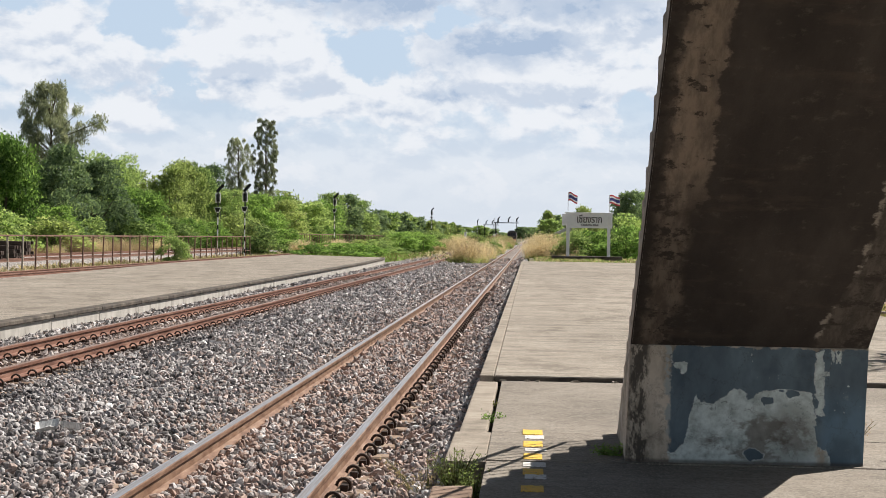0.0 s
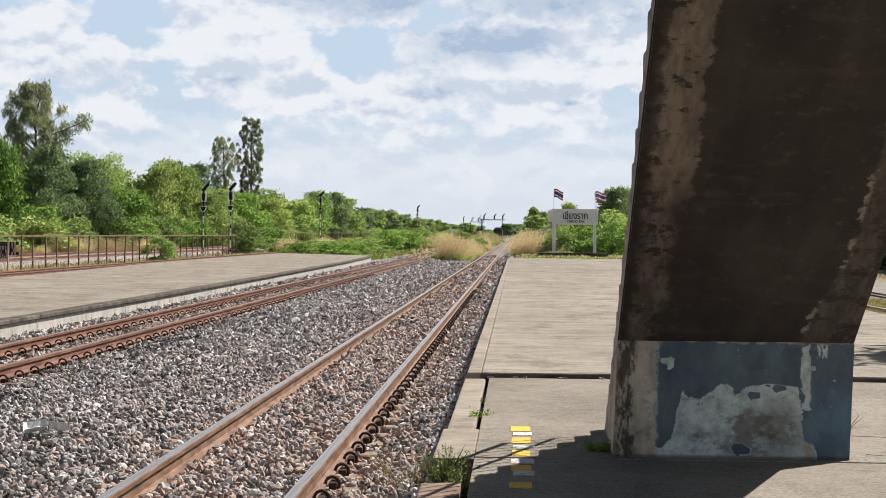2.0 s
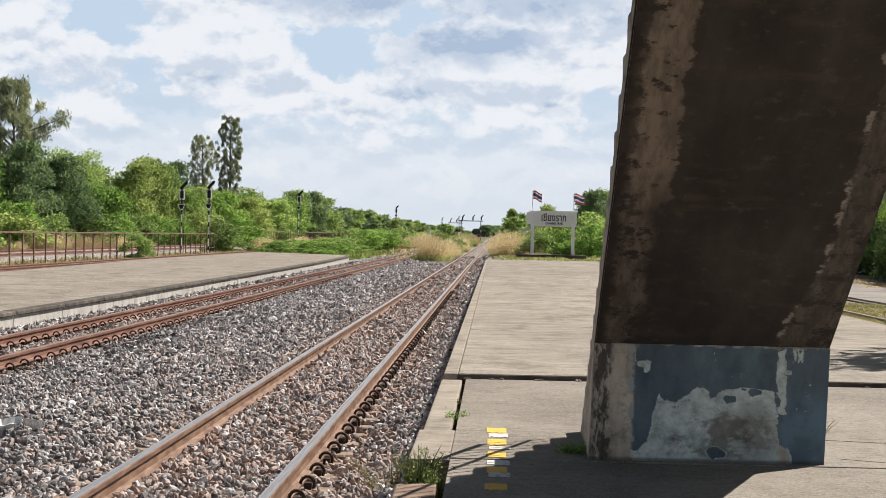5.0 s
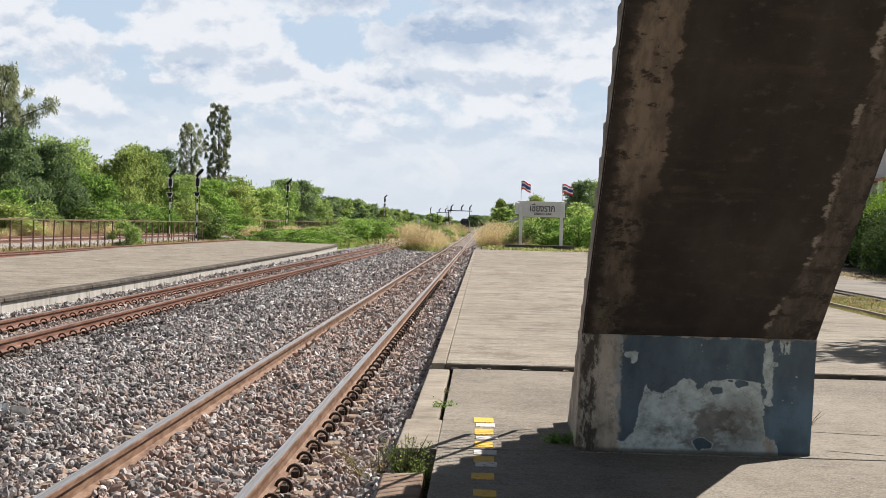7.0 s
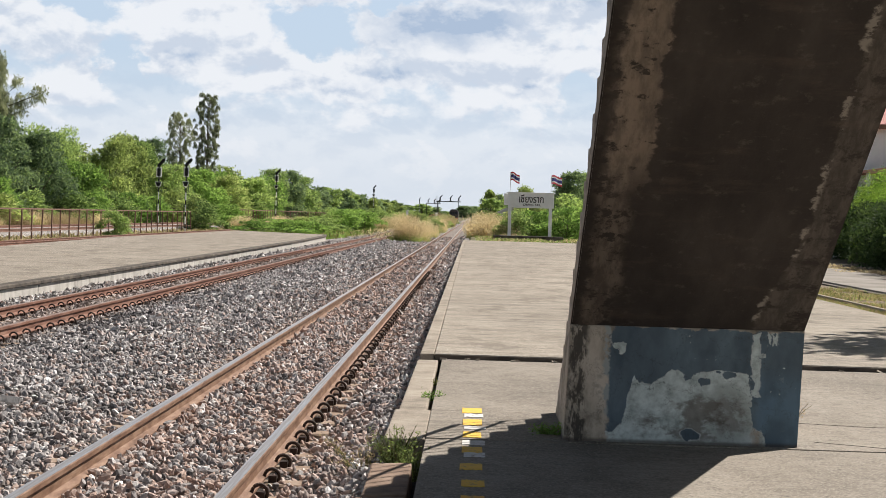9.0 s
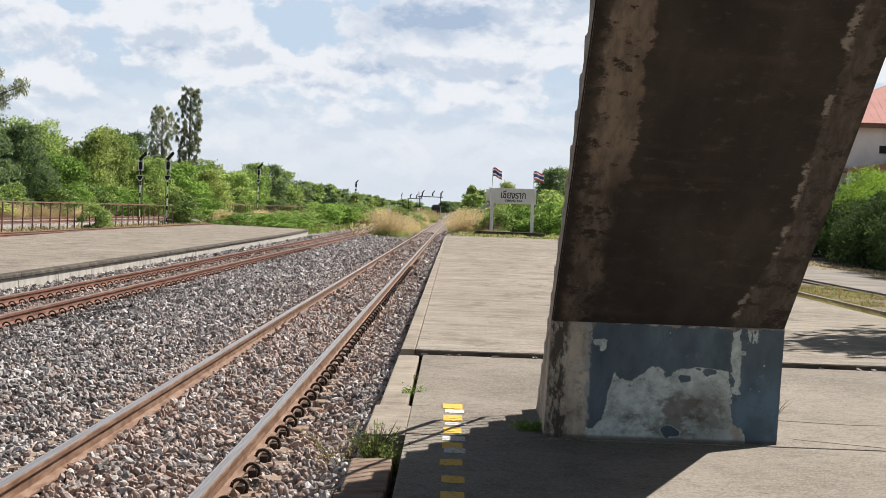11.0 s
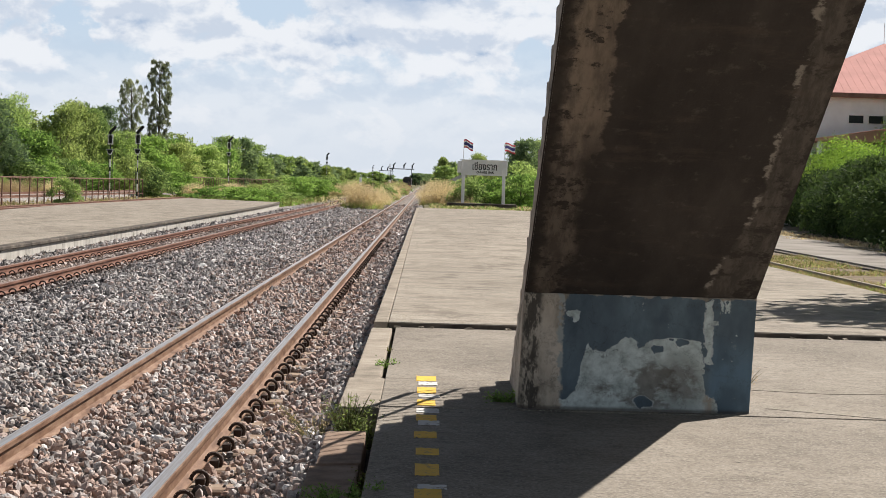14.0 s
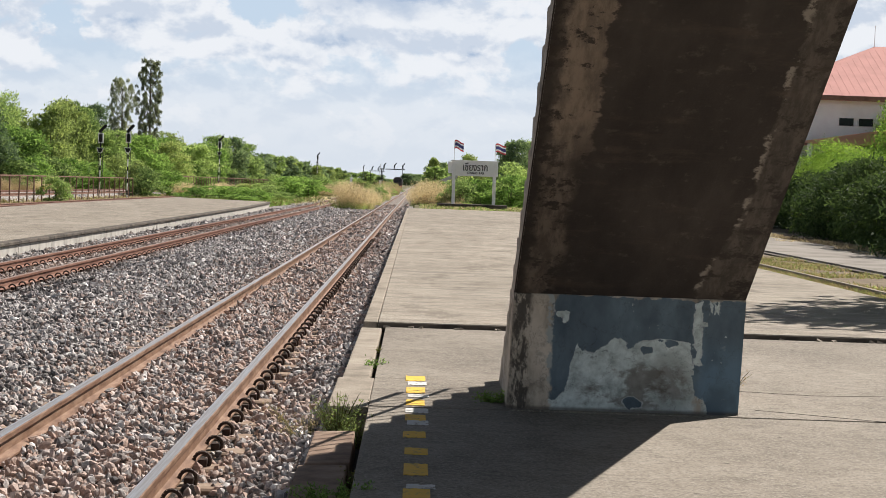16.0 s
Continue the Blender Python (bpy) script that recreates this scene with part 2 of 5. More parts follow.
def m_far_ballast(k):
    p = k.position()
    x, y, z = k.xyz(p)
    cell = k.voronoi(p, 16.0, "Color")
    s = k.n.new("ShaderNodeSeparateColor")
    k.put(s.inputs[0], cell)
    c = k.ramp(s.outputs[0], (0.0, (0.076, 0.068, 0.063)), (0.4, (0.199, 0.182, 0.169)), (0.75, (0.323, 0.296, 0.274)), (1.0, (0.494, 0.461, 0.432)))
    near = k.step(k.math("ABSOLUTE", k.add(x, 0.5)), 1.4, 0.7)
    c = k.mix(k.mul(near, 0.3), c, (0.180, 0.123, 0.090))
    return c, k.bump(k.voronoi(p, 16.0), 0.7, 0.04)


def m_rail_side(k):
    p = k.position()
    n = k.noise(k.scaled(p, (6, 1.2, 6)), 3.0, 6.0, 0.6)
    g = k.noise(p, 90, 3.0)
    c = k.ramp(n, (0.3, (0.108, 0.056, 0.034)), (0.5, (0.209, 0.122, 0.079)), (0.7, (0.310, 0.209, 0.148)))
    return c, k.bump(g, 0.3, 0.003)


def m_rail_far_side(k):
    p = k.position()
    n = k.noise(k.scaled(p, (6, 0.8, 6)), 2.0, 6.0, 0.6)
    c = k.ramp(n, (0.3, (0.111, 0.050, 0.034)), (0.5, (0.196, 0.096, 0.066)), (0.7, (0.281, 0.162, 0.119)))
    return c, k.bump(k.noise(p, 60, 3.0), 0.3, 0.003)


def m_rail_head(k):
    p = k.position()
    n = k.noise(k.scaled(p, (30, 0.6, 1)), 2.0, 5.0, 0.6)
    c = k.ramp(n, (0.3, (0.42, 0.37, 0.34)), (0.6, (0.62, 0.60, 0.60)), (0.8, (0.74, 0.74, 0.76)))
    return c, None, k.ramp(n, (0.3, 0.5), (0.7, 0.28)), 0.85


def m_sleeper(k):
    p = k.position()
    n = k.noise(p, 9.0, 6.0, 0.6)
    c = k.ramp(n, (0.3, (0.180, 0.119, 0.083)), (0.5, (0.288, 0.209, 0.155)), (0.7, (0.374, 0.302, 0.238)))
    return c, k.bump(k.noise(p, 80, 3.0), 0.4, 0.005)


def m_stair(k):
    """Old rendered concrete, stained, almost black with the underside's shade put in, with paler lime runs along both
    edges.
    """
    o = k.object_coords()
    x, y, z = k.xyz(o)
    w1 = k.noise(o, 5.0, 6.0, 0.65)
    w2 = k.noise(o, 1.6, 5.0, 0.6)
    u = k.add(k.math("DIVIDE", k.sub(x, 1.925), 1.435), k.mul(k.sub(w1, 0.5), 0.13))
    s = k.sub(10.06, y)
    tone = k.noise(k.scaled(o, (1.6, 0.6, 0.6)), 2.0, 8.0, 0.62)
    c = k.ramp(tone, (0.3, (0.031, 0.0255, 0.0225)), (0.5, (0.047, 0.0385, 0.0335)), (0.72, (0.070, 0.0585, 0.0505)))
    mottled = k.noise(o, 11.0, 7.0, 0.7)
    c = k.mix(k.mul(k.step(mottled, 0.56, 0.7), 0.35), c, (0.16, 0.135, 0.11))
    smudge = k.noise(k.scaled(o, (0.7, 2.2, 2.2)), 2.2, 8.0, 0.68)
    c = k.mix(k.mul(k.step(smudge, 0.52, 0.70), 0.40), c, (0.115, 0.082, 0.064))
    # runs of lime with flaked edges
    rag = k.noise(o, 7.0, 9.0, 0.72)
    left_mid = k.add(0.10, k.mul(k.sub(w2, 0.5), 0.10))
    left_band = k.mul(k.step(k.math("ABSOLUTE", k.sub(u, left_mid)), 0.085, 0.03), k.step(rag, 0.44, 0.50))
    left_wide = k.mul(k.low(k.step(u, 0.215, 0.200), k.step(u, 0.055, 0.075)), k.mul(k.step(s, 1.05, 1.5), k.step(rag, 0.40, 0.44)))
    tint = k.noise(k.scaled(o, (4, 1, 1)), 4.0, 8.0, 0.7)
    c = k.mix(k.mul(left_band, k.add(0.16, k.mul(k.step(tint, 0.40, 0.62), 0.32))), c, (0.31, 0.25, 0.195))
    c = k.mix(k.mul(left_wide, k.add(0.32, k.mul(k.step(tint, 0.36, 0.60), 0.34))), c, (0.33, 0.26, 0.20))
    right_mid = k.sub(0.925, k.mul(k.step(s, 0.9, 0.1), 0.035))
    right_wide = k.add(0.055, k.mul(k.step(s, 0.8, 0.1), 0.05))
    right_band = k.mul(k.step(k.math("ABSOLUTE", k.sub(u, right_mid)), k.add(right_wide, 0.018), right_wide), k.step(rag, 0.40, 0.50))
    c = k.mix(k.mul(right_band, k.add(0.10, k.mul(k.step(tint, 0.42, 0.62), 0.19))), c, (0.29, 0.25, 0.21))
    crust = k.mul(k.step(k.math("ABSOLUTE", k.sub(u, k.sub(right_mid, right_wide))), 0.022, 0.006), k.step(k.noise(o, 5.0, 6.0, 0.65), 0.52, 0.58))
    c = k.mix(k.mul(crust, 0.6), c, (0.40, 0.36, 0.31))
    dirt = k.mul(k.step(u, 0.07, 0.02), k.step(w1, 0.42, 0.56))
    c = k.mix(k.mul(dirt, 0.7), c, (0.03, 0.024, 0.02))
    flakes = k.step(k.noise(o, 3.1, 9.0, 0.75), 0.70, 0.73)
    c = k.mix(k.mul(flakes, 0.5), c, (0.24, 0.20, 0.165))
    return c, k.bump(k.add(k.mul(mottled, 0.5), k.mul(k.noise(o, 60, 4.0), 0.5)), 0.35, 0.01)


def m_stair_side(k):
    o = k.object_coords()
    n = k.noise(k.scaled(o, (1, 1, 3)), 3.0, 7.0, 0.65)
    c = k.ramp(n, (0.3, (0.14, 0.12, 0.10)), (0.5, (0.34, 0.295, 0.245)), (0.7, (0.52, 0.465, 0.40)))
    return c, k.bump(k.noise(o, 50, 4.0), 0.4, 0.008)


def m_base(k):
    """The painted foot: blue paint that has flaked off a pale undercoat, bare stained render at one side."""
    o = k.object_coords()
    x, y, z = k.xyz(o)
    w1 = k.noise(o, 13.0, 7.0, 0.68)
    w2 = k.noise(k.scaled(o, (1, 1, 1), (5, 2, 3)), 13.0, 7.0, 0.68)
    wl = k.noise(k.scaled(o, (1, 1, 1), (1, 7, 9)), 2.6, 3.0, 0.5)
    u = k.add(k.math("DIVIDE", k.sub(x, 1.90), 1.435), k.add(k.mul(k.sub(w1, 0.5), 0.065), k.mul(k.sub(wl, 0.5), 0.03)))
    v = k.add(k.math("DIVIDE", k.sub(z, 0.17), 0.725), k.add(k.mul(k.sub(w2, 0.5), 0.13), k.mul(k.sub(wl, 0.5), 0.06)))

    def area(u0, u1, v0, v1, e=0.006):
        a = k.low(k.step(u, u0 - e, u0 + e), k.step(u, u1 + e, u1 - e))
        b = k.low(k.step(v, v0 - e, v0 + e), k.step(v, v1 + e, v1 - e))
        return k.low(a, b)

    def spot(u0, v0, ru, rv, e=0.12):
        a = k.math("DIVIDE", k.sub(u, u0), ru)
        b = k.math("DIVIDE", k.sub(v, v0), rv)
        return k.step(k.math("SQRT", k.add(k.mul(a, a), k.mul(b, b))), 1 + e, 1 - e)

    g = k.noise(o, 14.0, 8.0, 0.68)
    g2 = k.noise(k.scaled(o, (1, 1, 0.5)), 4.5, 7.0, 0.65)
    bare = k.ramp(g2, (0.3, (0.17, 0.145, 0.115)), (0.5, (0.48, 0.415, 0.33)), (0.7, (0.66, 0.585, 0.48)))
    ragged = k.noise(k.scaled(o, (1, 1, 0.45), (2, 0, 1)), 15.0, 8.0, 0.72)
    stain = k.mul(k.step(k.math("ABSOLUTE", k.sub(u, 0.055)), 0.05, 0.025), k.step(ragged, 0.43, 0.52))
    bare = k.mix(k.mul(k.step(g, 0.50, 0.66), 0.45), bare, (0.12, 0.10, 0.078))
    bare = k.mix(k.mul(stain, 0.85), bare, (0.035, 0.030, 0.025))
    pale = k.ramp(g, (0.3, (0.27, 0.31, 0.295)), (0.5, (0.53, 0.60, 0.575)), (0.7, (0.72, 0.79, 0.76)))
    brown = k.mul(k.step(k.noise(k.scaled(o, (1, 1, 1.6)), 5.0, 7.0, 0.65), 0.47, 0.6), area(0.32, 0.78, 0.02, 0.44, 0.06))
    pale = k.mix(k.mul(brown, 0.75), pale, (0.12, 0.095, 0.075))
    dark_patch = k.mul(spot(0.70, 0.25, 0.09, 0.22, 0.5), k.step(g, 0.35, 0.55))
    pale = k.mix(k.mul(dark_patch, 0.7), pale, (0.085, 0.065, 0.05))
    blue = k.ramp(g2, (0.3, (0.085, 0.115, 0.137)), (0.55, (0.122, 0.165, 0.193)), (0.75, (0.17, 0.23, 0.258)))
    blue = k.mix(k.mul(k.low(k.step(u, 0.78, 0.86), k.step(v, 0.75, 0.35)), 0.55), blue, (0.13, 0.225, 0.31))
    damp = k.noise(k.scaled(o, (1, 1, 0.7)), 3.2, 6.0, 0.6)
    blue = k.mix(k.mul(k.step(damp, 0.46, 0.62), 0.55), blue, (0.055, 0.08, 0.10))
    scuff = k.step(k.noise(o, 7.0, 9.0, 0.75), 0.63, 0.67)
    blue = k.mix(k.mul(scuff, 0.5), blue, (0.22, 0.27, 0.28))

    skyline = k.ramp(u, (0.0, 0.0), (0.195, 0.10), (0.250, 0.17), (0.264, 0.40), (0.290, 0.585), (0.312, 0.515), (0.372, 0.505), (0.415, 0.56), (0.455, 0.63),
                     (0.490, 0.60), (0.530, 0.575), (0.575, 0.62), (0.66, 0.63), (0.75, 0.625), (0.788, 0.60), (0.800, 0.18), (0.850, 0.10), (0.87, 0.0))
    peel = k.step(k.sub(skyline, v), -0.006, 0.008)
    peel = k.high(peel, area(0.797, 0.832, 0.44, 0.97))
    peel = k.high(peel, area(0.80, 0.855, 0.76, 0.80))
    peel = k.high(peel, k.low(area(0.865, 0.905, 0.86, 1.1), k.step(k.noise(k.scaled(o, (3, 1, 1)), 16.0, 4.0, 0.6), 0.46, 0.52)))
    peel = k.high(peel, spot(0.225, 0.82, 0.032, 0.03))
    peel = k.high(peel, spot(0.243, 0.79, 0.014, 0.045))
    chips = k.step(k.noise(k.scaled(o, (1, 1, 1), (9, 4, 2)), 24.0, 5.0, 0.65), 0.69, 0.71)
    peel = k.high(peel, k.low(chips, area(0.42, 0.98, 0.15, 0.95)))
    kept = k.high(spot(0.588, 0.535, 0.030, 0.032), spot(0.695, 0.595, 0.028, 0.034))
    kept = k.high(kept, spot(0.515, 0.565, 0.016, 0.03))
    kept = k.high(kept, spot(0.650, 0.61, 0.012, 0.012))
    kept = k.high(kept, spot(0.540, 0.085, 0.042, 0.045))
    kept = k.high(kept, spot(0.797, 0.53, 0.010, 0.045))
    kept = k.high(kept, spot(0.850, 0.90, 0.018, 0.05))
    peel = k.low(peel, k.sub(1.0, kept))
    tan = k.low(area(0.808, 0.838, -0.2, 0.20, 0.015), k.step(g, 0.36, 0.5))
    pale = k.mix(k.mul(tan, 0.8), pale, (0.36, 0.28, 0.20))
    c = k.mix(peel, blue, pale)
    rim = k.mul(k.math("SUBTRACT", 1.0, k.math("ABSOLUTE", k.sub(k.mul(peel, 2.0), 1.0))), 0.8)
    c = k.mix(rim, c, (0.60, 0.64, 0.62))
    edge = k.step(u, 0.175, 0.190)
    low_edge = k.step(v, -0.02, 0.03)
    top_edge = k.step(v, 0.990, 0.975)
    corner = k.step(k.add(u, k.mul(v, -0.35)), -0.145, -0.13)
    c = k.mix(k.low(k.low(edge, corner), k.low(top_edge, k.high(low_edge, 0.25))), bare, c)
    rim2 = k.mul(k.step(k.math("ABSOLUTE", k.sub(u, 0.178)), 0.016, 0.008), k.step(v, 0.2, 0.3))
    c = k.mix(k.mul(rim2, k.step(w2, 0.45, 0.52)), c, (0.36, 0.38, 0.36))
    # Darker in the lowest few centimetres above the platform.
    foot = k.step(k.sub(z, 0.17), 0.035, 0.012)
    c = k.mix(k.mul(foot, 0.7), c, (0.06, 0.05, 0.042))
    cracks = k.n.new("ShaderNodeTexVoronoi")
    cracks.feature = "DISTANCE_TO_EDGE"
    cracks.inputs["Scale"].default_value = 4.5
    k.put(cracks.inputs["Vector"], k.vec(k.add(x, k.mul(w1, 0.25)), y, k.add(z, k.mul(w2, 0.25))))
    line = k.mul(k.step(cracks.outputs["Distance"], 0.009, 0.003), 0.55)
    c = k.mix(line, c, (0.05, 0.05, 0.05))
    h = k.add(k.mul(k.sub(1.0, peel), 0.6), k.mul(g, 0.3))
    return c, k.bump(h, 0.5, 0.006)


def m_ground(k):
    p = k.position()
    n = k.noise(p, 0.35, 7.0, 0.6)
    f = k.noise(p, 6.0, 5.0, 0.65)
    c = k.ramp(n, (0.3, (0.080, 0.092, 0.032)), (0.5, (0.136, 0.120, 0.060)), (0.7, (0.232, 0.192, 0.120)))
    c = k.mix(k.mul(k.step(f, 0.45, 0.65), 0.5), c, (0.060, 0.088, 0.024))
    return c, k.bump(f, 0.8, 0.06)


def m_path(k):
    p = k.position()
    n = k.noise(p, 0.7, 7.0, 0.6)
    c = k.ramp(n, (0.3, (0.146, 0.130, 0.108)), (0.5, (0.248, 0.224, 0.197)), (0.7, (0.313, 0.289, 0.259)))
    return c, k.bump(k.noise(p, 25, 5.0), 0.4, 0.02)


def leaf_material(name, dark, mid, light, through_light=0.58):
    m = bpy.data.materials.new(name)
    m.use_nodes = True
    k = Net(m.node_tree)
    r = k.island()
    o = k.object_random()
    n = k.noise(k.position(), 0.45, 3.0)
    f = k.add(k.add(k.mul(r, 0.55), k.mul(n, 0.5)), k.mul(k.sub(o, 0.38), 0.40))
    c = k.ramp(f, (0.18, tuple(q * 0.8 for q in dark)), (0.52, mid), (0.95, light))
    p = k.n["Principled BSDF"]
    k.put(p.inputs["Base Color"], c)
    p.inputs["Roughness"].default_value = 0.7
    p.inputs["Specular IOR Level"].default_value = 0.12
    t = k.n.new("ShaderNodeBsdfTranslucent")
    k.put(t.inputs[0], k.mix(1.0, c, (1.85, 1.8, 1.15), "MULTIPLY"))
    mixer = k.n.new("ShaderNodeMixShader")
    mixer.inputs[0].default_value = through_light
    k.l.new(p.outputs[0], mixer.inputs[1])
    k.l.new(t.outputs[0], mixer.inputs[2])
    k.l.new(mixer.outputs[0], k.n["Material Output"].inputs[0])
    return m


def cloth(name, colour):
    """Thin woven flag cloth that lets some light through."""
    m = plain(name, colour, 0.8, 0.0, 0.1)
    k = Net(m.node_tree)
    t = k.n.new("ShaderNodeBsdfTranslucent")
    t.inputs[0].default_value = (*(min(1.0, c * 1.25) for c in colour), 1)
    mixer = k.n.new("ShaderNodeMixShader")
    mixer.inputs[0].default_value = 0.75
    k.l.new(k.n["Principled BSDF"].outputs[0], mixer.inputs[1])
    k.l.new(t.outputs[0], mixer.inputs[2])
    k.l.new(mixer.outputs[0], k.n["Material Output"].inputs[0])
    return m


MAT = {
    "platform": material("platform_concrete", m_platform),
    "apron": material("apron_concrete", m_apron),
    "kerb": material("kerb_concrete", m_kerb),
    "red_kerb": material("red_kerb_concrete", m_red_kerb),
    "lip": material("dark_coping", m_lip),
    "panel": material("pale_panel", m_panel),
    "stones": material("crushed_stone", m_stones),
    "single_stone": material("single_crushed_stone", lambda k: m_stones(k, True)),
    "bed": material("ballast_gap_shade", m_ballast_bed),
    "far_bed": material("far_ballast", m_far_ballast),
    "rail": material("rusty_rail", m_rail_side, 0.6),
    "far_rail": material("red_rusty_rail", m_rail_far_side, 0.7),
    "head": material("polished_rail_head", m_rail_head, 0.4, 0.9),
    "sleeper": material("stained_sleeper", m_sleeper),
    "stair": material("stained_shaded_concrete", m_stair, 0.9),
    "stair_side": material("weathered_lit_concrete", m_stair_side, 0.9),
    "base": material("flaking_blue_paint", m_base, 0.75),
    "ground": material("grassy_earth", m_ground, 0.95),
    "path": material("worn_path", m_path),
    "iron": plain("black_iron", (0.050, 0.033, 0.026), 0.7, 0.1),
    "fence": plain("rusty_fence", (0.230, 0.136, 0.102), 0.8, 0.0, 0.4, 3.0),
    "fence_pale": plain("pale_fence", (0.408, 0.357, 0.306), 0.8, 0.0, 0.4, 3.0),
    "yellow": worn_paint("yellow_paint", (0.93, 0.58, 0.09)),
    "white_paint": worn_paint("white_paint", (0.748, 0.731, 0.697)),
    "sign_white": plain("sign_white", (0.93, 0.93, 0.92), 0.6, 0.0, 0.10, 1.6),
    "lettering": plain("black_lettering", (0.015, 0.015, 0.018), 0.6),
    "signal_black": plain("signal_black", (0.012, 0.012, 0.013), 0.5),
    "signal_white": plain("signal_white", (0.92, 0.92, 0.90), 0.5, 0.0, 0.2, 4.0),
    "flag_red": cloth("flag_red", (0.680, 0.128, 0.153)),
    "flag_white": cloth("flag_white", (0.828, 0.810, 0.819)),
    "flag_blue": cloth("flag_blue", (0.128, 0.136, 0.357)),
    "roof": plain("red_metal_roof", (0.577, 0.281, 0.250), 0.8, 0.0, 0.12, 0.8),
    "house_wall": plain("white_house_wall", (0.93, 0.95, 0.95), 0.8, 0.0, 0.1, 0.9),
    "window": plain("dark_window_glass", (0.025, 0.03, 0.04), 0.15),
    "grey_roof": plain("grey_metal_roof", (0.5, 0.5, 0.5), 0.5, 0.0, 0.15, 0.8),
    "train": plain("dark_train_paint", (0.055, 0.045, 0.052), 0.5, 0.0, 0.2, 1.0),
    "train_roof": plain("grey_train_roof", (0.09, 0.09, 0.10), 0.5, 0.0, 0.2, 1.0),
    "litter": plain("white_plastic", (0.720, 0.720, 0.702), 0.4, 0.0, 0.12, 30.0),
    "bark": plain("grey_bark", (0.13, 0.105, 0.08), 0.9, 0.0, 0.4, 5.0),
    "sleeper_wood": plain("old_timber", (0.075, 0.055, 0.045), 0.9, 0.0, 0.4, 4.0),
    "soil": plain("dark_soil", (0.075, 0.058, 0.042), 0.95, 0.0, 0.4, 6.0),
    "leaf": leaf_material("mid_green_leaves", (0.080, 0.133, 0.063), (0.187, 0.266, 0.119), (0.320, 0.411, 0.188)),
    "leaf_bright": leaf_material("bright_green_leaves", (0.066, 0.129, 0.041), (0.143, 0.237, 0.077), (0.223, 0.333, 0.118), 0.6),
    "leaf_dark": leaf_material("dark_green_leaves", (0.062, 0.103, 0.067), (0.138, 0.203, 0.124), (0.242, 0.318, 0.187), 0.42),
    "leaf_olive": leaf_material("olive_leaves", (0.088, 0.125, 0.055), (0.191, 0.251, 0.110), (0.324, 0.384, 0.184)),
    "leaf_needle": leaf_material("grey_green_needles", (0.095, 0.115, 0.089), (0.189, 0.216, 0.165), (0.297, 0.324, 0.250), 0.42),
    "leaf_hedge": leaf_material("hedge_leaves", (0.073, 0.139, 0.029), (0.179, 0.298, 0.064), (0.332, 0.465, 0.113), 0.42),
    # Darkened hedge leaves: the shade at the hedge's foot is in the colour.
    "leaf_shade": leaf_material("shade_tinted_leaves", (0.019, 0.038, 0.015), (0.042, 0.072, 0.030), (0.075, 0.115, 0.046), 0.3),
    "dry_soil": plain("dry_soil", (0.20, 0.155, 0.105), 0.95, 0.0, 0.45, 2.5),
    "straw": leaf_material("dry_straw", (0.304, 0.240, 0.172), (0.528, 0.432, 0.328), (0.704, 0.624, 0.512), 0.35),
    "pink_straw": leaf_material("pinkish_straw", (0.216, 0.160, 0.116), (0.368, 0.280, 0.208), (0.496, 0.400, 0.312), 0.3),
    "weed": leaf_material("weed_green", (0.065, 0.077, 0.031), (0.134, 0.140, 0.059), (0.228, 0.211, 0.099), 0.4),
}


# ---- builders ----
def mesh_object(name, bm, mat, parent=None, label=""):
    me = bpy.data.meshes.new(name)
    bm.to_mesh(me)
    bm.free()
    for m in (mat if isinstance(mat, (list, tuple)) else [mat]):
        me.materials.append(MAT[m])
    ob = new(name, me)
    if parent is not None:
        ob.parent = parent
    if label:
        tagged(ob, label)
    return ob


def part(name, bm, mat, parent, label=""):
    return mesh_object(name, bm, mat, parent, label)


def base(name, x, y, z, label, category, group="", kind=""):
    ob = new(name)
    ob.empty_display_size = 0.1
    ob.location = (x, y, z)
    return tagged(ob, label, category, group, kind)


def box(bm, x0, x1, y0, y1, z0, z1, bevel=0.0):
    m = Matrix.Translation(((x0 + x1) / 2, (y0 + y1) / 2, (z0 + z1) / 2)) @ Matrix.Diagonal((x1 - x0, y1 - y0, z1 - z0, 1))
    r = bmesh.ops.create_cube(bm, size=1, matrix=m)
    if bevel:
        edges = list({e for v in r["verts"] for e in v.link_edges})
        bmesh.ops.bevel(bm, geom=edges, offset=bevel, segments=2, affect="EDGES", profile=0.6)
    return bm


def one_box(x0, x1, y0, y1, z0, z1, bevel=0.0):
    return box(bmesh.new(), x0, x1, y0, y1, z0, z1, bevel)


def tube(bm, a, b, r0, r1=None, n=8):
    a, b = Vector(a), Vector(b)
    d = b - a
    m = Matrix.Translation((a + b) / 2) @ d.to_track_quat("Z", "Y").to_matrix().to_4x4()
    bmesh.ops.create_cone(bm, cap_ends=True, segments=n, radius1=r0, radius2=r0 if r1 is None else r1, depth=d.length, matrix=m)
    return bm


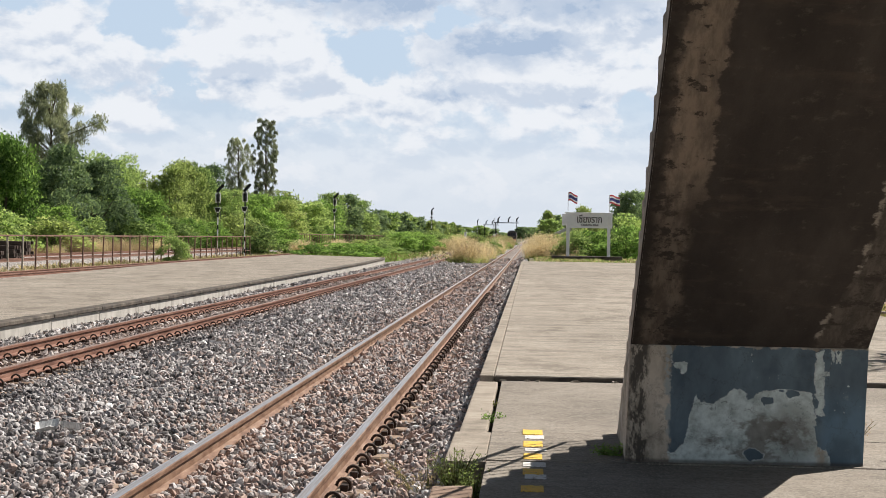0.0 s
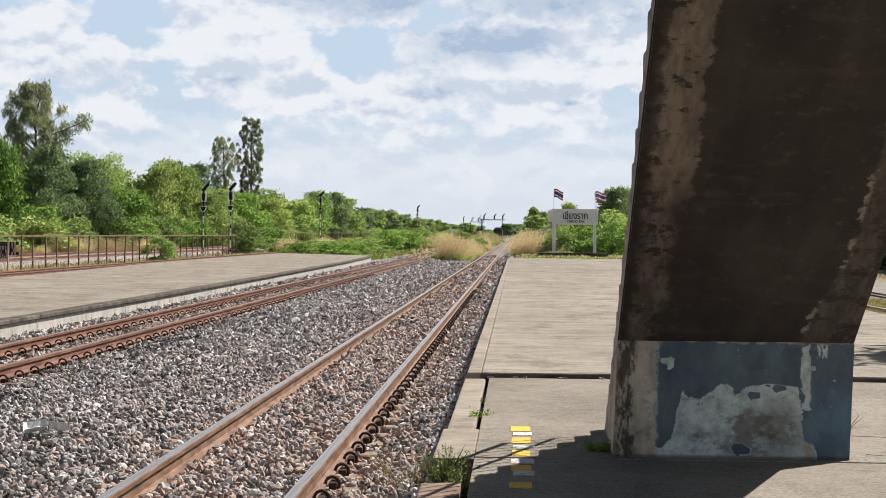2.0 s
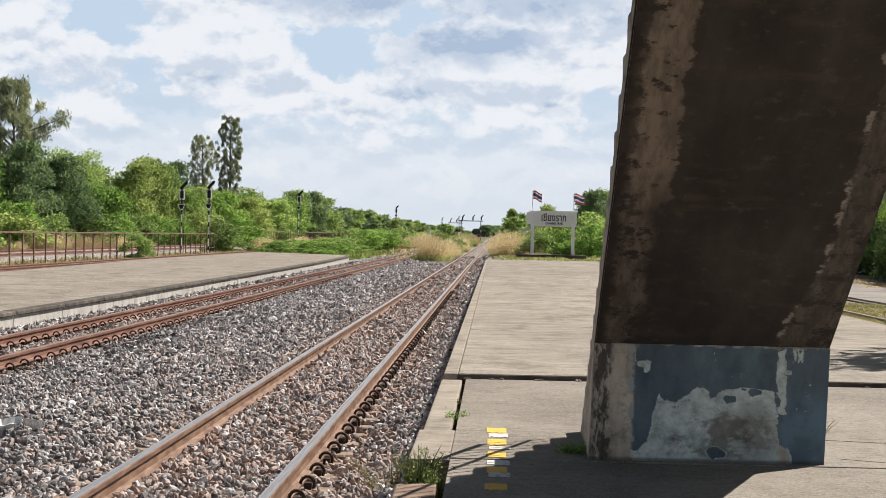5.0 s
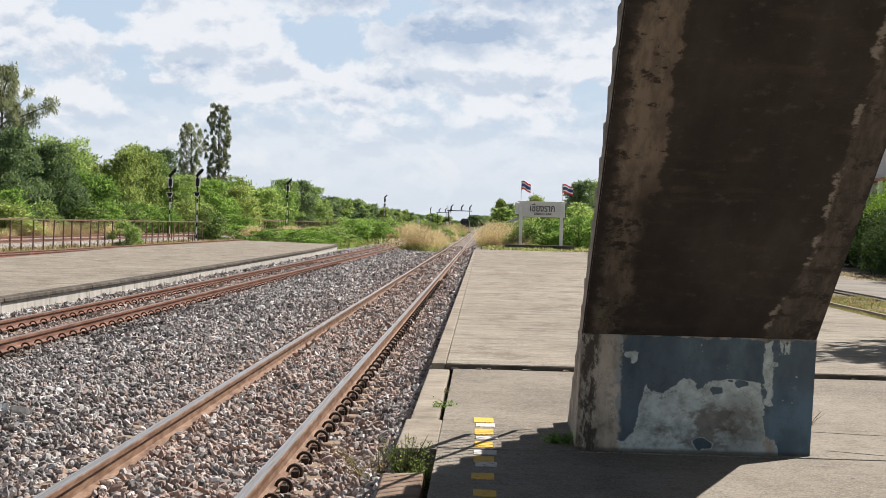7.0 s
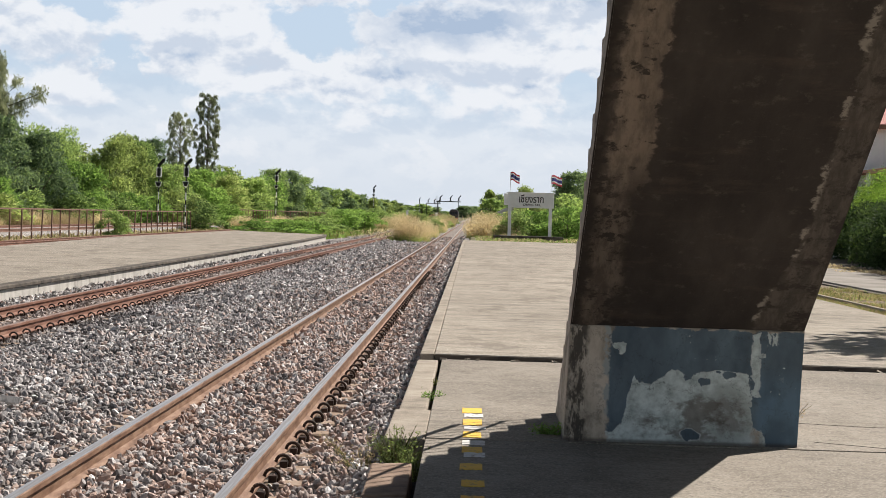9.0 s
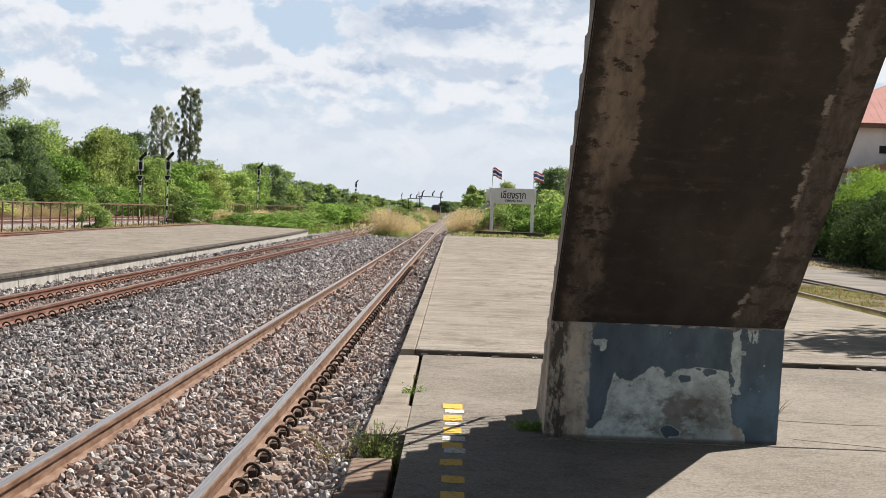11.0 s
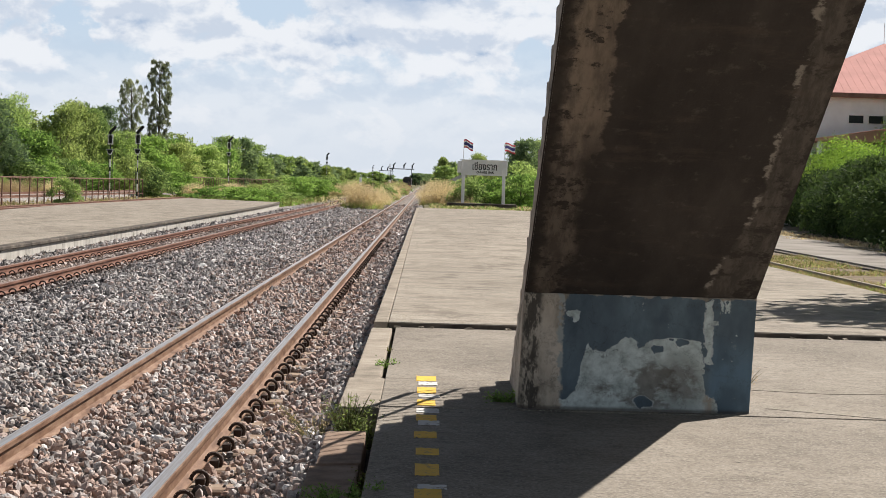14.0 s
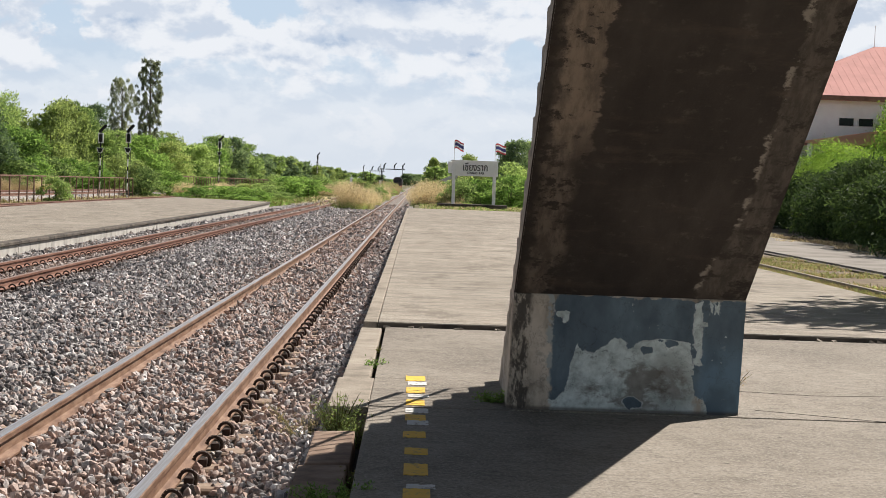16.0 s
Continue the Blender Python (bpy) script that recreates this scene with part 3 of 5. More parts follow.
def prism(bm, outline, lo, hi, axis="x"):
    """A solid with a flat outline: (y, z) pairs swept along x, or (x, y) pairs swept along z."""
    def at(p, s):
        return (s, p[0], p[1]) if axis == "x" else ((p[0], s, p[1]) if axis == "y" else (p[0], p[1], s))
    a = [bm.verts.new(at(p, lo)) for p in outline]
    b = [bm.verts.new(at(p, hi)) for p in outline]
    bm.faces.new(a)
    bm.faces.new(list(reversed(b)))
    for i in range(len(outline)):
        j = (i + 1) % len(outline)
        bm.faces.new((a[j], a[i], b[i], b[j]))
    bmesh.ops.recalc_face_normals(bm, faces=bm.faces)
    return bm


def array_mesh(name, verts, faces, mat, smooth=False):
    me = bpy.data.meshes.new(name)
    nv, nf, w = len(verts), len(faces), faces.shape[1]
    me.vertices.add(nv)
    me.vertices.foreach_set("co", np.asarray(verts, dtype=np.float32).ravel())
    me.loops.add(nf * w)
    me.loops.foreach_set("vertex_index", faces.astype(np.int32).ravel())
    me.polygons.add(nf)
    me.polygons.foreach_set("loop_start", np.arange(0, nf * w, w, dtype=np.int32))
    me.polygons.foreach_set("loop_total", np.full(nf, w, dtype=np.int32))
    me.polygons.foreach_set("use_smooth", np.full(nf, smooth))
    me.update(calc_edges=True)
    me.materials.append(MAT[mat])
    return me


def leaves(rng, centres, normals, length, width, droop=0.0, jitter=0.9):
    """Leaf sprays: one pointed blade at each centre."""
    n = len(centres)
    d = rng.normal(size=(n, 3)) * jitter + normals
    d[:, 2] -= droop
    d /= np.linalg.norm(d, axis=1, keepdims=True) + 1e-9
    s = np.cross(d, rng.normal(size=(n, 3)))
    s /= np.linalg.norm(s, axis=1, keepdims=True) + 1e-9
    ln = (length * rng.uniform(0.6, 1.4, n))[:, None]
    wd = (width * rng.uniform(0.6, 1.4, n))[:, None]
    v = np.empty((n, 3, 3))
    v[:, 0] = centres - d * ln * 0.4 + s * wd * 0.5
    v[:, 1] = centres - d * ln * 0.4 - s * wd * 0.5
    v[:, 2] = centres + d * ln * 0.6
    f = np.arange(n * 3).reshape(n, 3)
    return v.reshape(-1, 3), f


def crown_points(rng, lobes, n):
    """Points in the outer shells of many ellipsoid lobes (x, y, z, rx, ry, rz), fewer underneath."""
    lobes = np.array(lobes)
    vol = lobes[:, 3] * lobes[:, 5]
    pick = rng.choice(len(lobes), n, p=vol / vol.sum())
    d = rng.normal(size=(n, 3))
    d /= np.linalg.norm(d, axis=1, keepdims=True)
    d[:, 2] = np.where(d[:, 2] < -0.35, -d[:, 2], d[:, 2])
    r = 1 - np.abs(rng.normal(size=n)) * 0.22
    r = np.where(rng.uniform(size=n) < 0.14, rng.uniform(1.0, 1.28, n), r)
    lump = 1 + 0.16 * np.sin(d[:, 0] * 7 + pick) * np.cos(d[:, 1] * 6 + pick * 2) + 0.1 * np.sin(d[:, 2] * 11 + pick * 3)
    p = lobes[pick, :3] + d * lobes[pick, 3:6] * (r * lump)[:, None]
    return p, d


def random_lobes(rng, h, w, count, low=0.12):
    out = []
    for i in range(count):
        f = (i + 0.5) / count
        z = h * (low + (0.88 - low) * f)
        spread = w * 0.5 * math.sin(math.pi * (0.22 + 0.68 * f)) * 0.78
        a = rng.uniform(0, 6.283)
        q = spread * math.sqrt(rng.uniform(0.05, 1))
        r = w * rng.uniform(0.06, 0.19)
        out.append((q * math.cos(a), q * math.sin(a), z, r, r, r * rng.uniform(0.55, 0.85)))
    return out


def tree_meshes(seed, h, w, n, mat, leaf=0.3, lobes=22, low=0.12, droop=0.2, slim=0.5):
    rng = np.random.default_rng(seed)
    ls = random_lobes(rng, h, w, lobes, low)
    p, d = crown_points(rng, ls, n)
    v, f = leaves(rng, p, d * 0.6, leaf, leaf * slim, droop)
    crown = array_mesh("crown", v, f, mat)
    bm = bmesh.new()
    top = Vector((rng.uniform(-0.3, 0.3), rng.uniform(-0.3, 0.3), h * 0.6))
    tube(bm, (0, 0, -0.3), top * 0.5, h * 0.022, h * 0.016)
    tube(bm, top * 0.5, top, h * 0.016, h * 0.008)
    for l in ls[:: max(1, lobes // 9)]:
        tube(bm, top * rng.uniform(0.35, 0.8), l[:3], h * 0.008, h * 0.003, 6)
    trunk = bpy.data.meshes.new("trunk")
    bm.to_mesh(trunk)
    bm.free()
    trunk.materials.append(MAT["bark"])
    return crown, trunk


def plant(name, meshes, x, y, z, scale, turn, label, category, group):
    crown, trunk = meshes
    ob = base(name, x, y, z, label, category, group)
    ob.rotation_euler = (0, 0, turn)
    ob.scale = scale if isinstance(scale, tuple) else (scale, scale, scale)
    for nm, me in (("crown", crown), ("trunk", trunk)):
        c = new(nm if category == "tree" else {"crown": "foliage", "trunk": "stem"}[nm], me)
        c.parent = ob
    return ob


def grass_mesh(seed, n, radius, h, w, mat, lean=0.35, length=1.0, plumes=0):
    rng = np.random.default_rng(seed)
    a = rng.uniform(0, 6.283, n)
    q = radius * np.sqrt(rng.uniform(0, 1, n))
    b = np.stack([q * np.cos(a), q * np.sin(a) * length, np.zeros(n)], 1)
    hh = h * rng.uniform(0.45, 1.0, n) * (1 - 0.45 * (q / radius) ** 2)
    l = rng.normal(size=(n, 2)) * lean * hh[:, None] * 0.6 + b[:, :2] * 0.35 * (hh / h)[:, None]
    s = rng.normal(size=(n, 2))
    s /= np.linalg.norm(s, axis=1, keepdims=True)
    side = np.concatenate([s * w / 2, np.zeros((n, 1))], 1)
    tip = b + np.concatenate([l, hh[:, None]], 1)
    v = np.empty((n, 3, 3))
    v[:, 0], v[:, 1], v[:, 2] = b - side, b + side, tip
    v = v.reshape(-1, 3)
    if plumes:
        at = np.repeat(tip, plumes, 0) + rng.normal(size=(n * plumes, 3)) * (0.05, 0.05, 0.09)
        v = np.concatenate([v, leaves(rng, at, np.tile([0, 0, 0.8], (len(at), 1)), 0.15, 0.035, 0.0, 0.6)[0]])
    return array_mesh("blades", v, np.arange(len(v)).reshape(-1, 3), mat)


def scatter_stuff(name, me, label, category):
    return tagged(new(name, me), label, category, kind="stuff")


# ---- ground, ballast ----
bm = bmesh.new()
box(bm, -2500, 2500, -300, 4600, -1.5, -0.42)
tagged(mesh_object("ground", bm, "ground"), "flat dry grassy earth that reaches the horizon", "ground", kind="structure")

PLAT = 0.17       # top of the near platform above the rail heads
PLAT_FAR = 0.22   # the raised far stretch of the same platform


def bed_height(x, y):
    """The ballast surface."""
    z = -0.195
    if x < -5.85:
        z += min(0.07, (-5.85 - x) * 0.2)
    if x > 0.25:
        z += min(0.19, (x - 0.25) * 0.36)
    if -0.98 < x < -0.09:
        z += 0.055
    if -4.2 < x < -1.8:
        z += 0.05 * math.sin((x + 4.2) / 2.4 * math.pi)
    return z


def second_track_x(y):
    return -5.03 if y < 85 else -5.03 - ((y - 85) / 75) ** 2 * 1.0


def build_bed():
    beds = []
    xs = [-7.6, -7.0, -6.5, -6.1, -5.6, -5.03, -4.4, -3.8, -3.0, -2.4, -1.8, -1.3, -0.53, 0.2, 0.5, 0.8, 1.2]
    # The near bed carries the gaps' shade in its colour; the far is paler.
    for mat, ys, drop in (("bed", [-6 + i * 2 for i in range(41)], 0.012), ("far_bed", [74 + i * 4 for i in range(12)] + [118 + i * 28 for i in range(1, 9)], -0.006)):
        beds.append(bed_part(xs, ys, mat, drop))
    bm = bmesh.new()
    box(bm, -2.9, 2.0, 341, 3000, -0.6, -0.18)
    tagged(mesh_object("ballast_far", bm, "far_bed"), "far grey track bed running straight to the horizon", "ballast", kind="structure")
    return beds[0]


def bed_part(xs, ys, mat, drop):
    bm = bmesh.new()
    rows = []
    for y in ys:
        rows.append([bm.verts.new((x, y, bed_height(x, y) - drop + 0.01 * noise.noise((x * 2, y * 2, 0)))) for x in xs])
    for i in range(len(ys) - 1):
        for j in range(len(xs) - 1):
            bm.faces.new((rows[i][j], rows[i][j + 1], rows[i + 1][j + 1], rows[i + 1][j]))
    return tagged(mesh_object("ballast_bed", bm, mat), "grey crushed stone track bed under the rails, near half coloured dark as gap shade", "ballast", kind="structure")


BED = build_bed()


GOLD = (1 + 5 ** 0.5) / 2
ICO = np.array([(sa, sb * GOLD, 0) for sa in (-1, 1) for sb in (-1, 1)] + [(0, sa, sb * GOLD) for sa in (-1, 1) for sb in (-1, 1)]
               + [(sb * GOLD, 0, sa) for sa in (-1, 1) for sb in (-1, 1)], float) / 1.9
ICO_FACES = np.array([t for t in itertools.combinations(range(12), 3)
                      if all(abs(np.linalg.norm(ICO[a] - ICO[b]) - 2 / 1.9) < 0.01 for a, b in itertools.combinations(t, 2))])
ICO_FACES = np.array([t if np.dot(np.cross(ICO[t[1]] - ICO[t[0]], ICO[t[2]] - ICO[t[0]]), ICO[t[0]]) > 0 else t[::-1] for t in ICO_FACES])
OCTA = np.array([(1.25, 0, 0), (-1.25, 0, 0), (0, 1.25, 0), (0, -1.25, 0), (0, 0, 1.2), (0, 0, -1.2)], float)
OCTA_FACES = np.array([(0, 2, 4), (2, 1, 4), (1, 3, 4), (3, 0, 4), (2, 0, 5), (1, 2, 5), (3, 1, 5), (0, 3, 5)])


def single_patch(x, y):
    """The stretch between the near rails and the kerb whose stones lie as single pieces."""
    return (x > -0.98) & (x < 0.78) & (y > 9.02) & (y < 9.32)


def single_stones():
    rng = np.random.default_rng(17)
    shapes = []
    for i in range(14):
        me = bpy.data.meshes.new("stone")
        v = ICO * rng.uniform(0.66, 1.14, (12, 1)) * (rng.uniform(0.95, 1.55), rng.uniform(0.6, 1.05), rng.uniform(0.42, 0.8)) * 0.0272
        me.from_pydata(v.tolist(), [], ICO_FACES.tolist())
        me.materials.append(MAT["single_stone"])
        shapes.append(me)
    made = 0
    while made < 300:
        x, y = rng.uniform(-0.98, 0.78), rng.uniform(9.02, 9.32)
        if min(abs(x), abs(x + 1.065)) < 0.082:
            continue
        ob = new("stone", shapes[made % 14])
        ob.parent = BED
        ob.location = (x, y, bed_height(x, y) + rng.uniform(-0.034, 0.034))
        ob.rotation_euler = rng.uniform(0, 6.283, 3)
        k = min(1.45, rng.lognormal(0, 0.28))
        ob.scale = (k, k, k)
        made += 1


def stone_field(seed, strips, corners, tris):
    rng = np.random.default_rng(seed)
    pts, sizes = [], []
    for y0, y1, per, size, narrow in strips:
        n = int((y1 - y0) * 7.6 * per)
        y = rng.uniform(y0, y1, n)
        x = rng.uniform(-6.5, 1.05, n)
        keep = x > (1.0 - 0.36 * y if narrow else -6.5 + 0 * y)
        keep &= (x < 0.84) | (y < 6)
        keep &= ~((np.abs(np.mod(y + 0.27, 0.6) - 0.3) < 0.10) & (x > 0.1) & (x < 0.27) & (rng.uniform(size=n) < 0.75))
        for r in (0.0, -1.065, -4.5, -5.56):
            keep &= np.abs(x - r) > 0.082
        keep &= ~single_patch(x, y)
        pts.append(np.stack([x, y], 1)[keep])
        sizes.append((size * np.minimum(rng.lognormal(0, 0.28, n), 1.45))[keep])
    p = np.concatenate(pts)
    s = np.concatenate(sizes)
    n, m = len(p), len(corners)
    z = np.array([bed_height(a, b) for a, b in p]) + rng.uniform(-0.034, 0.034, n)
    v = corners[None] * rng.uniform(0.66, 1.14, (n, m, 1)) * np.stack([s * rng.uniform(0.95, 1.55, n), s * rng.uniform(0.6, 1.05, n), s * rng.uniform(0.42, 0.8, n)], 1)[:, None]
    q = rng.normal(size=(n, 4))
    q /= np.linalg.norm(q, axis=1, keepdims=True)
    w, a, b, c = q.T
    R = np.stack([1 - 2 * (b * b + c * c), 2 * (a * b - c * w), 2 * (a * c + b * w), 2 * (a * b + c * w), 1 - 2 * (a * a + c * c), 2 * (b * c - a * w),
                  2 * (a * c - b * w), 2 * (b * c + a * w), 1 - 2 * (a * a + b * b)], 1).reshape(n, 3, 3)
    v = np.einsum("nij,nkj->nki", R, v) + np.concatenate([p, z[:, None]], 1)[:, None]
    f = tris[None] + (np.arange(n) * m)[:, None, None]
    scatter_stuff("ballast_stones", array_mesh("ballast_stones", v.reshape(-1, 3), f.reshape(-1, 3), "stones"),
                  "loose sharp grey and rust-tinted crushed stones round the tracks", "ballast stones")


def build_stones():
    stone_field(11, ((7.6, 13, 700, 0.0272, True),), ICO, ICO_FACES)
    stone_field(12, ((13, 20, 500, 0.029, True),), ICO, ICO_FACES)
    stone_field(13, ((20, 30, 340, 0.035, True), (30, 45, 220, 0.041, False), (45, 85, 80, 0.058, False), (85, 125, 28, 0.08, False)), OCTA, OCTA_FACES)


build_stones()
single_stones()


# ---- tracks ----
RAIL_OUTLINE = [(-0.06, -0.145), (0.06, -0.145), (0.06, -0.133), (0.012, -0.112), (0.009, -0.047), (0.033, -0.036), (0.035, -0.007), (0.031, 0.0),
                (-0.031, 0.0), (-0.035, -0.007), (-0.033, -0.036), (-0.009, -0.047), (-0.012, -0.112), (-0.06, -0.133)]


def rail_mesh(line, side_mat, head_mat):
    """A rail swept along (x, y) points."""
    bm = bmesh.new()
    rings = [[bm.verts.new((x + u, y, w)) for u, w in RAIL_OUTLINE] for x, y in line]
    n = len(RAIL_OUTLINE)
    for a, b in zip(rings, rings[1:]):
        for i in range(n):
            j = (i + 1) % n
            f = bm.faces.new((a[i], a[j], b[j], b[i]))
            f.material_index = 1 if i == 7 else 0
    bm.faces.new(list(reversed(rings[0])))
    bm.faces.new(rings[-1])
    bmesh.ops.recalc_face_normals(bm, faces=bm.faces)
    return bm


def clip_mesh():
    """A spring clip: a bent bar that grips the rail's foot, on a small shoulder."""
    bm = bmesh.new()
    pts = []
    for i in range(13):
        a = math.pi * (1.35 * i / 12)
        pts.append(Vector((0.040 - 0.046 * math.cos(a), -0.03 + 0.05 * i / 12, 0.012 + 0.052 * math.sin(a))))
    for a, b in zip(pts, pts[1:]):
        tube(bm, a, b, 0.0115, n=6)
    box(bm, 0.02, 0.07, -0.03, 0.035, -0.03, 0.02)
    me = bpy.data.meshes.new("spring_clip")
    bm.to_mesh(me)
    bm.free()
    me.materials.append(MAT["iron"])
    return me


CLIP = clip_mesh()


def sleeper_mesh():
    bm = bmesh.new()
    outline = [(-0.12, -0.34), (0.12, -0.34), (0.10, -0.170), (-0.10, -0.170)]
    prism(bm, outline, -1.0, 1.0)
    bmesh.ops.bevel(bm, geom=list(bm.edges), offset=0.012, segments=1, affect="EDGES")
    me = bpy.data.meshes.new("sleeper")
    bm.to_mesh(me)
    bm.free()
    me.materials.append(MAT["sleeper"])
    return me


SLEEPER = sleeper_mesh()


def child(name, me, parent, x, y, z, turn=0.0):
    ob = new(name, me)
    ob.parent = parent
    ob.location = (x, y, z)
    ob.rotation_euler = (0, 0, turn)
    return ob


def track(label, centre, y0, y1, near_y, side_mat, head_mat, clip_side):
    t = base("railway_track", 0, 0, 0, label, "railway track", "railway tracks", "structure")
    ys = [y0 + (min(y1, 260) - y0) * i / 60 for i in range(61)] + ([y1] if y1 > 260 else [])
    for off in (0.5325, -0.5325):
        bm = rail_mesh([(centre(y) + off, y) for y in ys], side_mat, head_mat)
        part("rail", bm, [side_mat, head_mat], t)
    ny = int((near_y - 6) / 0.6)
    for i in range(ny):
        y = 6.03 + 0.6 * i
        child("sleeper", SLEEPER, t, centre(y), y, 0)
        for off in (0.5325, -0.5325):
            for s in (clip_side if len(clip_side) == 1 else ((1,) if off > 0 else (-1,))):
                child("spring_clip", CLIP, t, centre(y) + off + s * 0.054, y, -0.148, 0 if s > 0 else math.pi)
    return t


near_track = track("narrow-gauge railway track with bright worn rail heads on ballast", lambda y: -0.5325, -6, 2500, 48, "rail", "head", (1, -1))
MAT["dull_head"] = plain("dull_rail_head", (0.34, 0.24, 0.19), 0.45, 0.5, 0.3, 6.0)
second_track = track("second railway track with dull rusty rails beside the island platform", second_track_x, -6, 175, 66, "far_rail", "dull_head", (1,))


def yard_track(x, y0, y1, label):
    t = base("railway_track", 0, 0, 0, label, "railway track", "railway tracks", "structure")
    for off in (0.5325, -0.5325):
        bm = rail_mesh([(x + off, y0), (x + off, (y0 + y1) / 2), (x + off, y1)], "far_rail", "dull_head")
        part("rail", bm, ["far_rail", "dull_head"], t)
    bm = bmesh.new()
    prism(bm, [(x - 1.7, -0.42), (x + 1.7, -0.42), (x + 1.2, -0.125), (x - 1.2, -0.125)], y0, y1, "y")
    part("ballast", bm, "far_bed", t)


yard_track(-17.3, 20, 260, "rusty siding track behind the island platform")
yard_track(-26.0, 30, 330, "rusty yard track beyond the iron fence")
yard_track(-30.5, 30, 330, "overgrown rusty yard track beyond the fence")


# ---- platforms ----
def right_platform():
    t = base("platform", 0, 0, 0, "weathered broom-finished concrete station platform", "platform", "station platforms", "structure")
    part("slab", one_box(1.055, 7.72, -8, 9.982, -0.5, PLAT, 0.006), "apron", t)
    part("slab", one_box(1.055, 7.72, 10.0, 11.428, -0.5, PLAT + 0.004, 0.006), "apron", t)
    part("slab", one_box(1.055, 7.72, 11.434, 15.53, -0.5, PLAT + 0.004, 0.006), "apron", t)
    y = 15.56
    while y < 92:
        y2 = min(y + 6.1, 92.3)
        part("slab", one_box(0.985, 7.66, y, y2 - 0.006, -0.5, PLAT_FAR + random.uniform(-0.002, 0.002), 0.008), "platform", t)
        part("edge_beam", one_box(0.845, 0.979, y, y2 - 0.012, -0.55, PLAT_FAR + random.uniform(-0.006, 0.002), 0.012), "kerb", t)
        y = y2
    # ragged broken edge where the raised stretch begins
    rng = random.Random(4)
    # The dark strip paints in the shade of the step's upright face.
    part("broken_edge", one_box(0.99, 7.66, 15.536, 15.557, PLAT - 0.05, PLAT_FAR - 0.008), "lip", t)
    for i in range(46):
        x = rng.uniform(1.0, 7.4)
        w = rng.uniform(0.02, 0.07)
        bm = bmesh.new()
        m = pose(x, 15.515 - rng.uniform(0, 0.02), PLAT + 0.006, rng.uniform(-25, 25), rng.uniform(-25, 25), rng.uniform(-30, 30))
        bmesh.ops.create_cube(bm, size=1, matrix=m @ Matrix.Diagonal((w, 0.03, 0.022, 1)))
        part("concrete_chip", bm, "kerb", t)
    for pts in (((3.42, 11.35), (4.1, 11.2), (4.6, 11.28), (5.3, 11.05), (6.2, 11.0), (7.6, 10.8)), ((3.5, 10.35), (4.2, 10.0), (5.0, 9.9), (6.0, 9.55))):
        bm = bmesh.new()
        outline = [(x, y + 0.007) for x, y in pts] + [(x, y - 0.007) for x, y in reversed(pts)]
        prism(bm, outline, PLAT, PLAT + 0.006, "z")
        part("crack", bm, "lip", t, "thin dark crack")
    part("kerb_stone", one_box(0.825, 1.022, 11.46, 15.50, -0.45, PLAT - 0.004, 0.015), "kerb", t)
    part("kerb_stone", one_box(0.80, 1.054, 9.95, 11.44, -0.45, PLAT + 0.001, 0.012), "kerb", t)
    k = part("kerb_stone", one_box(-0.115, 0.115, -0.52, 0.52, -0.3, 0.0, 0.01), "red_kerb", t, "sunken reddish kerb stone")
    k.matrix_basis = pose(0.888, 8.80, 0.112, 0.3, -2, 0.6)
    k = part("kerb_stone", one_box(-0.125, 0.125, -0.62, 0.62, -0.3, 0.0, 0.01), "red_kerb", t, "sunken reddish kerb stone")
    k.matrix_basis = pose(0.880, 7.64, 0.104, -0.3, -2, 0.8)
    part("kerb_stone", one_box(0.75, 0.98, 2.0, 6.85, -0.45, PLAT - 0.07, 0.02), "red_kerb", t)
    part("joint_soil", one_box(0.70, 1.06, 2, 15.5, -0.4, -0.02), "soil", t)
    return t


right_platform()


def left_platform():
    t = base("platform", 0, 0, 0, "long low concrete island platform with a dark coping edge", "platform", "station platforms", "structure")
    front = [(-6.36, -8), (-6.37, 20), (-6.38, 34), (-6.52, 52), (-6.84, 80), (-7.3, 97), (-7.7, 102)]
    back = [(-14.5, 109), (-14.6, 72), (-13.2, 43), (-12.6, -8)]
    bm = bmesh.new()
    prism(bm, [(x - 0.25, y) for x, y in front] + back, -0.5, PLAT, "z")
    part("deck", bm, "platform", t)
    # the coping and the panels under it, three metres each

    def edge(y):
        for (xa, ya), (xb, yb) in zip(front, front[1:]):
            if ya <= y <= yb:
                return xa + (xb - xa) * (y - ya) / (yb - ya)
        return front[-1][0]

    y = 11.3
    while y < 101:
        y2 = min(y + 2.98, 102)
        a, b = edge(y), edge(y2)
        bm = bmesh.new()
        prism(bm, [(a, y), (b, y2 - 0.02), (b - 0.248, y2 - 0.02), (a - 0.248, y)], PLAT - 0.07, PLAT + 0.006, "z")
        bmesh.ops.bevel(bm, geom=list(bm.edges), offset=0.015, segments=1, affect="EDGES")
        part("coping", bm, "lip", t)
        bm = bmesh.new()
        prism(bm, [(a - 0.05, y), (b - 0.05, y2 - 0.03), (b - 0.24, y2 - 0.03), (a - 0.24, y)], -0.5, PLAT - 0.075, "z")
        part("face_panel", bm, "panel", t)
        y = y2
    return t


left_platform()


